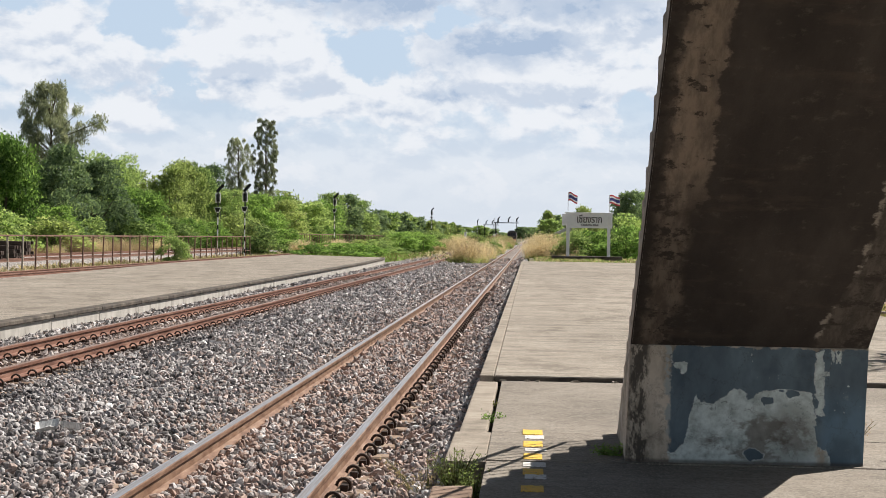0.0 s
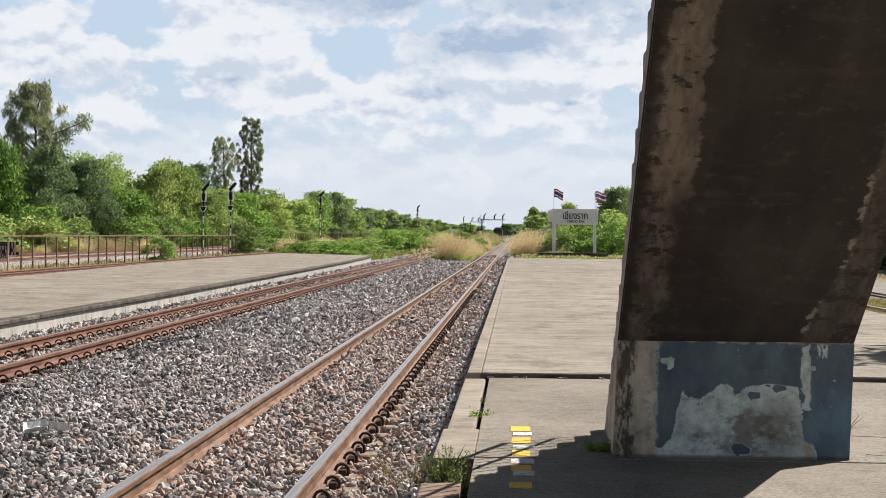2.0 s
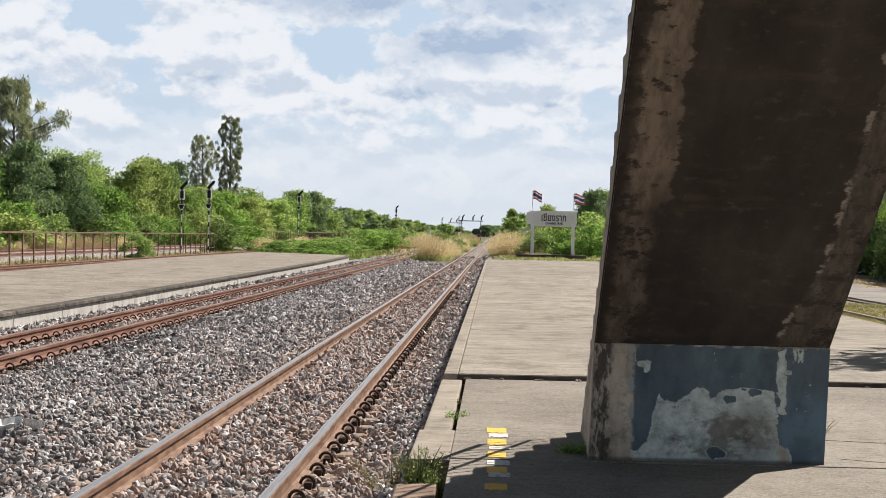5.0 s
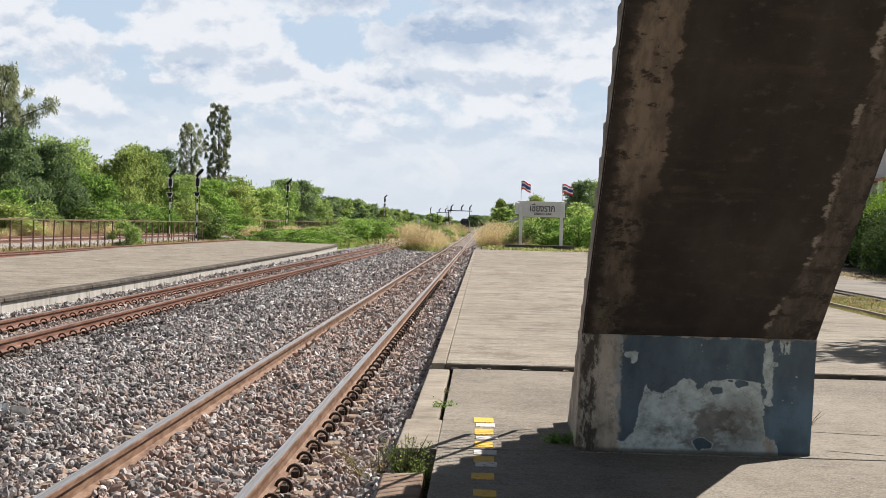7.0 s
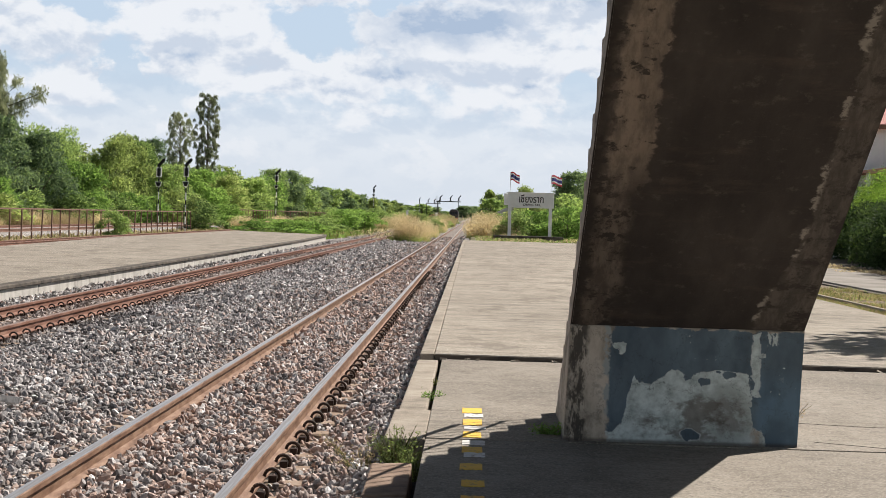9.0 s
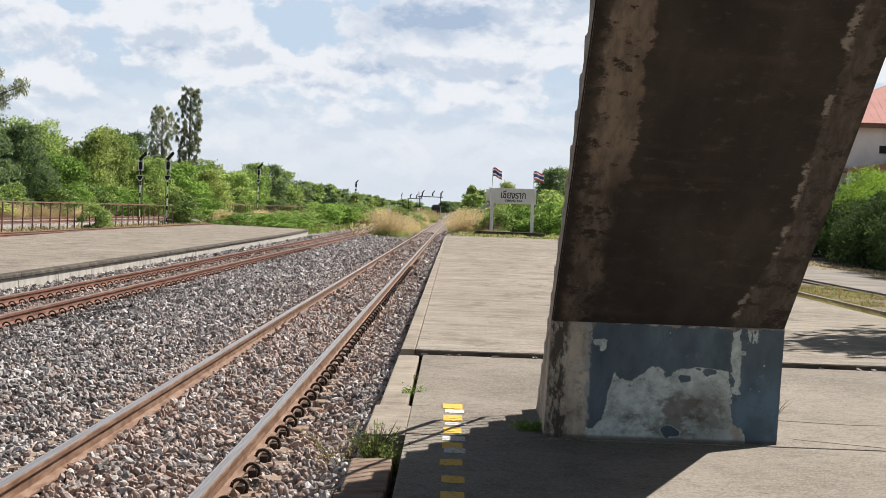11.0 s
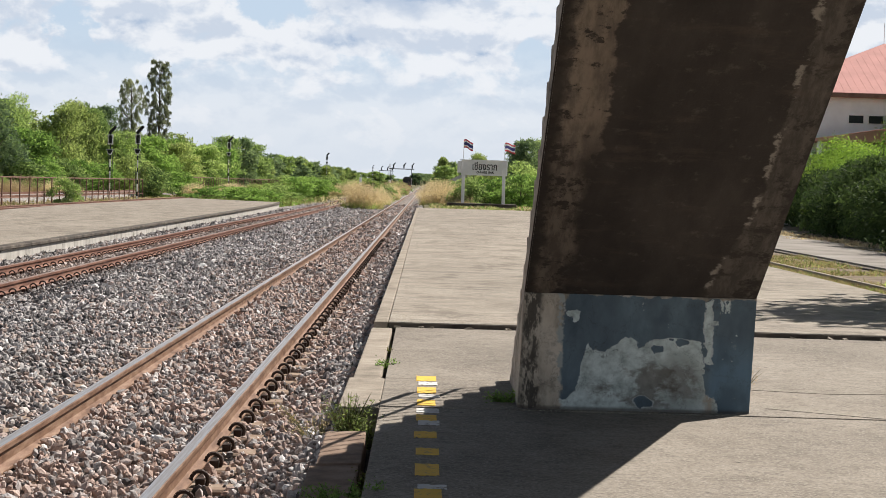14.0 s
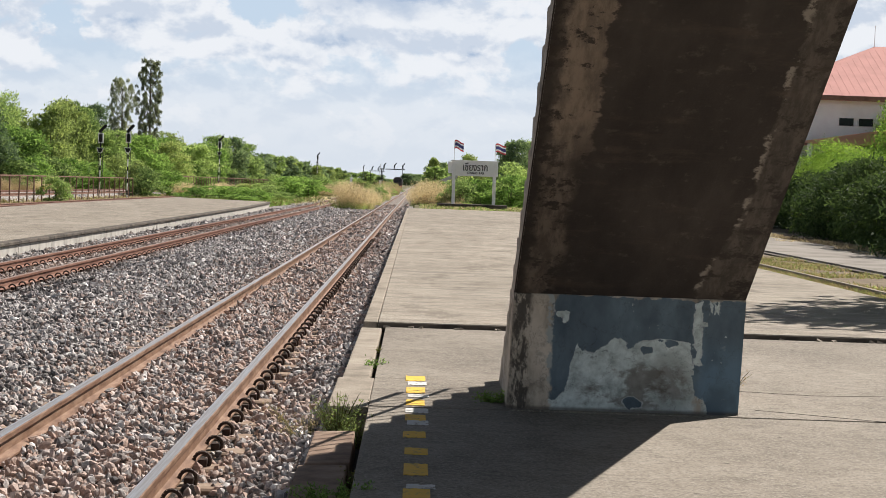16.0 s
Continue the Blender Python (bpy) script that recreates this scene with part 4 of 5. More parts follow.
def dashes():
    """A worn line of yellow and white dashes along the platform edge."""
    rows = [("yellow", 11.58, 11.30), ("white_paint", 11.25, 11.06), ("yellow", 10.94, 10.64), ("white_paint", 10.56, 10.43), ("yellow", 10.30, 10.05),
            ("white_paint", 9.93, 9.75), ("yellow", 9.66, 9.43), ("white_paint", 9.42, 9.26), ("yellow", 9.00, 8.78), ("yellow", 8.44, 8.23),
            ("yellow", 7.95, 7.64), ("white_paint", 7.40, 7.31), ("yellow", 7.30, 7.02), ("yellow", 6.7, 6.4), ("yellow", 6.0, 5.7)]
    rng = random.Random(8)
    for mat, y1, y0 in rows:
        z = PLAT + (0.006 if y1 > 10 else 0.002)
        bm = bmesh.new()
        x0, x1 = 1.278 + rng.uniform(-0.01, 0.01), 1.400 + rng.uniform(-0.01, 0.01)
        if mat == "white_paint":
            x0, x1 = x0 + 0.012, x1 + 0.025
        n = 8
        near = [(x0 + (x1 - x0) * i / n, y0 + rng.uniform(-0.012, 0.012)) for i in range(n + 1)]
        far = [(x1 - (x1 - x0) * i / n, y1 + rng.uniform(-0.012, 0.012)) for i in range(n + 1)]
        prism(bm, near + far, z - 0.001, z + 0.002, "z")
        tagged(mesh_object("platform_dash", bm, mat), "worn %s paint dash on the concrete platform" % ("yellow" if mat == "yellow" else "white"),
               "road marking", "platform edge dashes")


dashes()


# ---- the footbridge stair ----
def stair():
    t = base("footbridge_stair", 0, 0, 0, "stained concrete footbridge stair with a flaking blue painted foot", "staircase")
    XL, XR = 1.925, 3.36
    bm = bmesh.new()
    v = [bm.verts.new(p) for p in ((1.900, 10.06, PLAT - 0.05), (3.335, 10.06, PLAT - 0.05), (3.36, 10.06, 0.895), (1.925, 10.06, 0.895),
                                   (1.900, 10.62, PLAT - 0.05), (3.335, 10.62, PLAT - 0.05), (3.36, 10.62, 0.70), (1.925, 10.62, 0.70))]
    for f in ((0, 1, 2, 3), (5, 4, 7, 6), (4, 0, 3, 7), (1, 5, 6, 2), (3, 2, 6, 7), (4, 5, 1, 0)):
        bm.faces.new([v[i] for i in f])
    bmesh.ops.recalc_face_normals(bm, faces=bm.faces)
    bmesh.ops.bevel(bm, geom=[e for e in bm.edges if all(abs(q.co.y - 10.06) < 1e-3 for q in e.verts)], offset=0.012, segments=2, affect="EDGES")
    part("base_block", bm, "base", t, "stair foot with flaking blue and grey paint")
    rise, go, n = 0.176, 0.255, 31
    y1 = 11.50
    slope = rise / go
    end_y = y1 - go * n
    # the sloping slab
    low = [(10.06, 0.897), (end_y, 0.897 + (10.06 - end_y) * slope)]
    high = [(end_y, PLAT + rise * n - 0.176), (y1 - 0.02, PLAT - 0.02), (10.62, PLAT - 0.02), (10.62, 0.52)]
    bm = bmesh.new()
    prism(bm, low + high, XL, XR)
    bmesh.ops.bevel(bm, geom=[e for e in bm.edges if all(abs((q.co.z - 0.897) - (10.06 - q.co.y) * slope) < 0.01 for q in e.verts)], offset=0.008, segments=2, affect="EDGES")
    # Underside keeps the shade-dark concrete; side faces get a paler one, as sky-lit.
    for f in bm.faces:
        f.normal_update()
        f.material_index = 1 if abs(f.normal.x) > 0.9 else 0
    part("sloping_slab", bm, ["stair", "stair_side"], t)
    for i in range(n):
        y = y1 - go * i
        z = PLAT + rise * (i + 1)
        bm = bmesh.new()
        prism(bm, [(y, z - rise - 0.0), (y, z), (y - go - 0.02, z), (y - go - 0.02, z - 0.02), (y - go * 0.5, z - rise)], XL + 0.014, XR - 0.006)
        bmesh.ops.bevel(bm, geom=[e for e in bm.edges if all(abs(q.co.y - y) < 1e-4 and abs(q.co.z - z) < 1e-4 for q in e.verts)], offset=0.015, segments=2, affect="EDGES")
        part("step", bm, "stair_side", t)
    # thin metal railing on the track side
    xr, ye = 2.075, y1 - 0.12
    top_z = PLAT + rise * n

    def nosing(y):
        return PLAT + rise + (y1 - y) * slope

    for nm, up, r in (("handrail", 0.93, 0.024), ("middle_rail", 0.48, 0.017), ("bottom_rail", 0.05, 0.024)):
        part(nm, tube(bmesh.new(), (xr, ye, nosing(ye) + up), (xr, end_y, nosing(end_y) + up), r), "iron", t)
    bar = bpy.data.meshes.new("baluster")
    bm = tube(bmesh.new(), (0, 0, 0), (0, 0, 0.98), 0.009, n=6)
    bm.to_mesh(bar)
    bm.free()
    bar.materials.append(MAT["iron"])
    for i in range(int((ye - end_y) / 0.1275)):
        y = ye - 0.1275 * i
        ob = new("baluster", bar)
        ob.parent = t
        ob.location = (xr, y, nosing(y) - 0.05)
    zt = top_z
    part("landing", one_box(XL, XR, end_y - 4, end_y + 0.02, zt - 0.25, zt, 0.02), "stair", t)
    for x in (XL + 0.15, XR - 0.45):
        part("column", one_box(x, x + 0.3, end_y - 3.6, end_y - 3.3, PLAT - 0.05, zt - 0.24, 0.02), "stair", t)
    return t


stair()


# ---- name sign and flags ----
def text_mesh(text, size, mat):
    cu = bpy.data.curves.new("text", "FONT")
    cu.body = text
    cu.size = size
    cu.align_x = "CENTER"
    cu.align_y = "CENTER"
    cu.extrude = 0.004
    cu.offset = 0.004
    ob = new("text", cu)
    bpy.context.view_layer.update()
    me = bpy.data.meshes.new_from_object(ob.evaluated_get(bpy.context.evaluated_depsgraph_get()))
    bpy.data.objects.remove(ob)
    me.materials.clear()
    me.materials.append(MAT[mat])
    return me


def fitted_text(name, text, width, height, mat, parent, x, y, z, bold=0.012):
    """Flat lettering of a given size; the strokes are thickened by three shifted layers."""
    me = text_mesh(text, 1.0, mat)
    bm = bmesh.new()
    bm.from_mesh(me)
    xs = [v.co.x for v in bm.verts]
    ys = [v.co.y for v in bm.verts]
    sx, sz = width / (max(xs) - min(xs)), height / (max(ys) - min(ys))
    cx, cy = (max(xs) + min(xs)) / 2, (max(ys) + min(ys)) / 2
    for v in bm.verts:
        v.co = ((v.co.x - cx) * sx, (v.co.y - cy) * sz, v.co.z * 0.5)
    layers = [bm.copy() for _ in range(2)]
    for k, (layer, dx, dy) in enumerate(zip(layers, (bold, bold * 0.5), (0.0, bold * 0.8))):
        for v in layer.verts:
            v.co += Vector((dx, dy, 0.001 * (k + 1)))
        extra = bpy.data.meshes.new("layer")
        layer.to_mesh(extra)
        layer.free()
        bm.from_mesh(extra)
        bpy.data.meshes.remove(extra)
    bm.to_mesh(me)
    bm.free()
    ob = new(name, me)
    ob.parent = parent
    ob.matrix_basis = Matrix.Translation((x, y, z)) @ pose(0, 0, 0, 90, 0, 0)
    return ob


SIGN_Y = 105.0


def name_sign():
    s = base("station_name_sign", 5.05, SIGN_Y, 0.42, "white concrete station name board with black letters on two posts", "sign")
    bm = one_box(-1.47, 1.48, -0.07, 0.07, 1.80, 2.74, 0.02)
    part("board", bm, "sign_white", s)
    part("cap", one_box(-1.56, 1.54, -0.12, 0.12, 2.735, 2.80, 0.015), "sign_white", s)
    part("rear_board", one_box(-1.72, -1.30, 0.10, 0.22, 1.95, 2.70, 0.02), "sign_white", s)
    for x in (-1.33, 1.27):
        part("post", one_box(x - 0.10, x + 0.10, -0.13, 0.10, -0.02, 2.62, 0.015), "sign_white", s)
    fitted_text("thai_lettering", "เชียงราก", 1.56, 0.52, "lettering", s, 0.02, -0.076, 2.40)
    fitted_text("latin_lettering", "CHIANG", 0.66, 0.14, "lettering", s, -0.17, -0.076, 2.00)
    fitted_text("latin_lettering", "RAK", 0.34, 0.14, "lettering", s, 0.44, -0.076, 2.00)
    soil = one_box(1.25, 9.5, 92.34, 112, -0.6, 0.165, 0.05)
    tagged(mesh_object("platform_end_ground", soil, "ground"), "raised earth past the platform end", "ground", kind="structure")
    plinth = one_box(2.72, 7.15, 104.2, 105.8, -0.45, 0.42, 0.03)
    tagged(mesh_object("sign_plinth", plinth, "lip"), "low dark mossy concrete plinth under the name sign", "plinth")


name_sign()


def flag(x, z0, height, turn, lift):
    f = base("flag", x, SIGN_Y + 0.02, z0, "red, white and blue striped flag on a thin pole", "flag", "flags on the name sign")
    part("pole", tube(bmesh.new(), (0, 0, -0.1), (0, 0, height), 0.018), "signal_white", f)
    w, h, n = 0.80, 0.55, 14
    edges = [0, 1 / 6, 2 / 6, 4 / 6, 5 / 6, 1]
    for i, m in enumerate(("flag_red", "flag_white", "flag_blue", "flag_white", "flag_red")):
        bm = bmesh.new()
        cols = []
        for j in range(n + 1):
            u = j / n
            col = []
            for e in (edges[i], edges[i + 1]):
                xx = u * w * math.cos(turn) * 0.97
                yy = u * w * math.sin(turn) + 0.07 * math.sin(u * 8 + e) * u
                zz = height - e * h + lift * u * u + 0.035 * math.sin(u * 7)
                col.append(bm.verts.new((0.015 + xx, yy, zz)))
            cols.append(col)
        for a, b in zip(cols, cols[1:]):
            bm.faces.new((a[0], a[1], b[1], b[0]))
        bmesh.ops.solidify(bm, geom=list(bm.faces), thickness=0.004)
        part("stripe", bm, m, f)
    return f


flag(3.70, 3.2, 1.30, 0.70, -0.22)
flag(6.33, 3.2, 1.15, 0.50, -0.16)


# ---- signals ----
def signal(x, y, top, label):
    s = base("railway_signal", x, y, -0.4, label, "railway signal", "colour-light signals")
    h = top + 0.4
    part("mast", tube(bmesh.new(), (0, 0, 0), (0, 0, h - 1.9), 0.05, n=10), "signal_white", s)
    z = 0.35
    while z < h - 2.4:
        part("black_band", tube(bmesh.new(), (0, 0, z), (0, 0, z + 0.35), 0.056, n=10), "signal_black", s)
        z += 0.95
    part("border", one_box(-0.21, 0.21, -0.03, 0.05, h - 1.46, h - 0.64, 0.02), "signal_white", s)
    head = part("head", one_box(-0.135, 0.135, -0.07, -0.034, h - 1.36, h - 0.74, 0.015), "signal_black", s)
    for zz in (h - 1.26, h - 1.05, h - 0.84):
        bm = tube(bmesh.new(), (0, -0.06, zz), (0, -0.22, zz - 0.015), 0.075, 0.085, 12)
        part("hood", bm, "signal_black", head)
    arm = bmesh.new()
    m = pose(0.16, -0.02, h - 0.30, 0, 42, 0)
    bmesh.ops.create_cube(arm, size=1, matrix=m @ Matrix.Diagonal((0.24, 0.12, 0.82, 1)))
    bmesh.ops.bevel(arm, geom=list(arm.edges), offset=0.05, segments=2, affect="EDGES")
    part("route_arm", arm, "signal_black", s)
    part("upper_bracket", one_box(-0.05, 0.05, -0.03, 0.03, h - 2.0, h - 0.4), "signal_black", s)
    for mat, g, yy in (("signal_white", 0.03, 0.0), ("signal_black", -0.015, -0.035)):
        bm = bmesh.new()
        prism(bm, [(-0.14 - g, h - 2.20 - g), (0.08 + g, h - 2.20 - g), (0.22 + g, h - 1.84 + g), (-0.28 - g, h - 1.84 + g)], yy - 0.05, yy - 0.005, "y")
        part("shunt_light" if mat == "signal_black" else "shunt_border", bm, mat, s)
    bm = bmesh.new()
    for i in range(10):
        box(bm, -0.17, 0.17, 0.12, 0.15, 0.4 + i * (h - 2.6) / 10, 0.43 + i * (h - 2.6) / 10)
    box(bm, -0.18, -0.15, 0.11, 0.16, 0.2, h - 2.1)
    box(bm, 0.15, 0.18, 0.11, 0.16, 0.2, h - 2.1)
    part("ladder", bm, "signal_black", s)
    return s


signal(-23.70, 130, 5.42, "black colour-light signal on a banded mast by the trees")
signal(-21.52, 130, 5.50, "black colour-light signal on a white-banded mast by the fence")
signal(-21.51, 190, 6.40, "black colour-light signal on a banded mast beside green bushes")
signal(-18.60, 330, 7.35, "far black colour-light signal on a white-banded mast")


# ---- iron fence ----
def fence(y0, y1, step, label, pale_until=0, z=-0.42):
    f = base("iron_fence", -22.1, y0, z, label, "fence", "yard fences")
    n = int((y1 - y0) / step)
    post = one_box(-0.035, 0.035, -0.035, 0.035, 0, 1.70)
    me = bpy.data.meshes.new("post")
    post.to_mesh(me)
    post.free()
    me.materials.append(MAT["fence"])
    pale = me.copy()
    pale.materials.clear()
    pale.materials.append(MAT["fence_pale"])
    rng = random.Random(int(y0))
    for i in range(n + 1):
        ob = new("post", pale if i < pale_until else me)
        ob.parent = f
        ob.matrix_basis = pose(rng.uniform(-0.03, 0.03), i * step, 0, rng.uniform(-2, 2), rng.uniform(-2, 2), 0)
    part("top_rail", one_box(-0.03, 0.03, -0.1, n * step + 0.1, 1.66, 1.73, 0.008), "fence", f)
    part("bottom_rail", one_box(-0.02, 0.02, -0.1, n * step + 0.1, 0.52, 0.565), "fence", f)
    return f


fence(58, 136, 2.05, "rusty iron post-and-rail fence along the yard", 9)
fence(165, 320, 2.05, "rusty iron post-and-rail fence beyond a gap with bushes", 0, -0.12)


def timber_stack(x, y, n, rows, label):
    t = base("timber_stack", x, y, -0.42, label, "timber stack", "stacks of old timbers")
    rng = random.Random(int(x * y))
    for r in range(rows):
        for i in range(n):
            bm = one_box(-1.0, 1.0, -0.11, 0.11, 0, 0.2, 0.015)
            ob = part("timber", bm, "sleeper_wood", t)
            ob.matrix_basis = pose(rng.uniform(-0.1, 0.1), i * 0.30, r * 0.21, 0, 0, rng.uniform(-6, 6))


timber_stack(-29.0, 92, 5, 5, "dark stack of old wooden sleepers beyond the fence")
timber_stack(-31.0, 100, 6, 6, "dark stack of old wooden sleepers in dry grass")
timber_stack(-27.5, 84, 4, 4, "low dark stack of old wooden sleepers by a yard track")


# ---- right side: verge, path, house ----
bm = bmesh.new()
box(bm, 7.74, 11.0, 8, 110, -0.6, 0.02)
tagged(mesh_object("verge", bm, "dry_soil"), "weedy earth strip beside the platform", "verge", kind="structure")
bm = bmesh.new()
box(bm, 8.18, 8.25, 8, 100, -0.2, 0.205, 0.012)
tagged(mesh_object("verge_kerb", bm, "kerb"), "thin pale kerb line in the weedy strip", "kerb", kind="structure")
bm = bmesh.new()
box(bm, 10.75, 14.2, 8, 120, -0.6, 0.10, 0.01)
tagged(mesh_object("side_path", bm, "path"), "pale worn concrete path beside the hedge", "path", kind="structure")
bm = bmesh.new()
box(bm, 10.55, 10.74, 8, 120, -0.5, 0.06, 0.02)
tagged(mesh_object("path_edge", bm, "lip"), "dark broken edge of the path", "kerb", kind="structure")
bm = bmesh.new()
box(bm, 14.22, 40, 8, 120, -0.6, 0.06)
tagged(mesh_object("hedge_bank", bm, "soil"), "shaded bare earth under the hedge", "bank", kind="structure")


def house():
    h = base("house", 25.9, 88, -0.42, "white house with a red metal hipped roof behind the hedge", "house")
    x0, x1, y0, y1, ze, za = -7.2, 9.0, -6.2, 8, 7.17, 10.24
    part("wall", one_box(x0 + 0.9, x1 - 0.9, y0 + 0.9, y1 - 0.9, 0, ze, 0.02), "house_wall", h)
    bm = bmesh.new()
    a = [bm.verts.new(p) for p in ((x0, y0, ze), (x1, y0, ze), (x1, y1, ze), (x0, y1, ze))]
    b = [bm.verts.new((x, y, ze - 0.2)) for x, y in ((x0, y0), (x1, y0), (x1, y1), (x0, y1))]
    r = [bm.verts.new((-0.2, 0, za)), bm.verts.new((1.5, 0, za))]
    for f in ((a[0], a[1], r[1], r[0]), (a[1], a[2], r[1]), (a[2], a[3], r[0], r[1]), (a[3], a[0], r[0])):
        bm.faces.new(f)
    for i in range(4):
        j = (i + 1) % 4
        bm.faces.new((b[i], b[j], a[j], a[i]))
    bm.faces.new(list(reversed(b)))
    bmesh.ops.recalc_face_normals(bm, faces=bm.faces)
    roof = part("roof", bm, "roof", h)
    # standing seams on the slope that faces the tracks
    for i in range(41):
        x = x0 + 0.3 + i * (x1 - x0 - 0.6) / 40
        top = min(1.0, (x - x0) / (-0.2 - x0)) if x < -0.2 else (1.0 if x < 1.5 else (x1 - x) / (x1 - 1.5))
        tube_a, tube_b = Vector((x, y0, ze + 0.004)), Vector((x, y0 + (0 - y0) * top * 0.95, ze + (za - ze) * top * 0.95 + 0.004))
        if (tube_b - tube_a).length > 0.2:
            part("seam", tube(bmesh.new(), tube_a, tube_b, 0.005, n=5), "roof", roof)
    part("fascia", one_box(x0 - 0.03, x1 + 0.03, y0 - 0.05, y0 - 0.006, ze - 0.24, ze - 0.02), "fence", h)
    part("lightning_rod", tube(bmesh.new(), (-0.2, 0, za - 0.1), (-0.2, 0, za + 1.1), 0.015, n=6), "signal_white", h)
    for x in (-3.35, -2.35, -0.95, 0.45, 1.85):
        w = part("window", one_box(x, x + 0.80, y0 + 0.82, y0 + 0.93, 5.66, 6.12, 0.01), "signal_white", h)
        part("pane", one_box(x + 0.04, x + 0.76, y0 + 0.79, y0 + 0.815, 5.70, 6.08), "window", w)
    bm = bmesh.new()
    prism(bm, [(-5.8, 4.75), (-1.0, 5.55), (4.0, 4.75), (4.0, 4.65), (-5.8, 4.65)], y0 - 2.2, y0 + 0.8, "y")
    part("porch_roof", bm, "roof", h)
    for x in (-5.4, -1.0, 3.6):
        part("porch_post", one_box(x - 0.1, x + 0.1, y0 - 2.0, y0 - 1.8, 0, 4.7), "house_wall", h)


house()


def shed():
    s = base("shed", 7.4, 340, -0.42, "low shed with a pale grey metal roof behind bushes", "shed")
    part("wall", one_box(-1.5, 4.0, -4, 4, 0, 2.6), "house_wall", s)
    bm = bmesh.new()
    prism(bm, [(-2.0, 2.6), (4.6, 2.6), (3.4, 4.1), (1.0, 4.1)], -4.5, 4.5, "y")
    part("roof", bm, "grey_roof", s)


shed()


# ---- far things along the line ----
def gantry(x, y, span, height, label):
    g = base("signal_gantry", x, y, -0.42, label, "signal gantry", "signal gantries")
    for sx in (0, span):
        part("leg", one_box(sx - 0.12, sx + 0.12, -0.15, 0.15, 0, height), "signal_black", g)
    part("beam", one_box(-0.6, span + 0.9, -0.3, 0.3, height - 0.05, height + 0.25), "signal_black", g)
    for sx in (0.12, 0.62, 1.02):
        bm = one_box(span * sx - 0.25, span * sx + 0.25, -0.3, -0.1, height + 0.35, height + 1.6)
        head = part("signal_head", bm, "signal_black", g)
        bm = bmesh.new()
        bmesh.ops.create_cube(bm, size=1, matrix=pose(span * sx + 0.35, -0.2, height + 1.9, 0, 40, 0) @ Matrix.Diagonal((0.35, 0.2, 1.2, 1)))
        part("route_arm", bm, "signal_black", head)
    return g


gantry(-11.4, 600, 7.6, 7.3, "far black signal gantry across the tracks")
gantry(-21.0, 800, 6.0, 8.0, "very far black signal gantry with small signals")
signal(-17.7, 590, 8.0, "very far black colour-light signal near the gantry")


def tower(x, y, h):
    t = base("lattice_tower", x, y, -0.42, "faint far grey lattice radio tower", "tower", "far lattice towers")
    legs = bmesh.new()
    for sx, sy in ((-1, -1), (1, -1), (1, 1), (-1, 1)):
        tube(legs, (sx * 1.6, sy * 1.6, 0), (sx * 0.3, sy * 0.3, h), 0.12, 0.08, 5)
    part("legs", legs, "grey_roof", t)
    bm = bmesh.new()
    for i in range(14):
        z0, z1 = h * i / 14, h * (i + 1) / 14
        w0, w1 = 1.6 - 1.3 * i / 14, 1.6 - 1.3 * (i + 1) / 14
        tube(bm, (-w0, -w0, z0), (w1, -w1, z1), 0.07, n=4)
        tube(bm, (w0, -w0, z0), (-w1, -w1, z1), 0.07, n=4)
    part("bracing", bm, "grey_roof", t)


tower(-26.0, 1250, 17)
tower(-105.0, 1400, 16)


def railcar():
    r = base("train", -4.5, 520, 0.0, "dark railway carriage seen end-on, far along the line", "train")
    bm = bmesh.new()
    outline = [(-1.4, 0.9), (1.4, 0.9), (1.4, 2.9), (1.15, 3.5), (0.6, 3.8), (-0.6, 3.8), (-1.15, 3.5), (-1.4, 2.9)]
    prism(bm, outline, 0, 20, "y")
    part("body", bm, "train", r)
    part("roof", prism(bmesh.new(), [(-1.18, 3.5), (1.18, 3.5), (0.62, 3.86), (-0.62, 3.86)], -0.02, 20.02, "y"), "train_roof", r)
    for x in (-1.05, -0.35, 0.4):
        part("window", one_box(x, x + 0.62, -0.04, 0.04, 2.2, 3.0), "window", r)
    part("buffer_beam", one_box(-1.3, 1.3, -0.3, 0.1, 0.7, 1.05), "flag_red", r)
    for x in (-0.62, 0.62):
        part("wheel", tube(bmesh.new(), (x - 0.08, 1.5, 0.42), (x + 0.08, 1.5, 0.42), 0.43, n=16), "iron", r)


railcar()


def post_marker(x, y, h, w, label):
    p = base("white_marker_post", x, y, -0.42, label, "marker post", "white marker posts")
    part("shaft", one_box(-w / 2, w / 2, -w / 2, w / 2, 0, h, 0.02), "signal_white", p)
    part("cap", one_box(-w * 0.65, w * 0.65, -w * 0.65, w * 0.65, h, h + w * 0.4, 0.02), "signal_white", p)


post_marker(-8.6, 250, 2.6, 0.35, "white painted marker post in dry grass")
post_marker(-5.2, 300, 2.4, 0.4, "white painted marker post between the bushes")
post_marker(3.0, 330, 2.2, 0.4, "white painted marker post beside the line")

# ---- trees and shrubs ----
BROAD = [tree_meshes(21, 8.5, 7.5, 14000, "leaf", 0.28, 70, 0.06), tree_meshes(22, 8.0, 8.0, 14000, "leaf_olive", 0.28, 70, 0.06),
         tree_meshes(23, 8.5, 7.0, 14000, "leaf_dark", 0.28, 66, 0.06), tree_meshes(24, 7.0, 8.0, 14000, "leaf_bright", 0.28, 70, 0.04)]
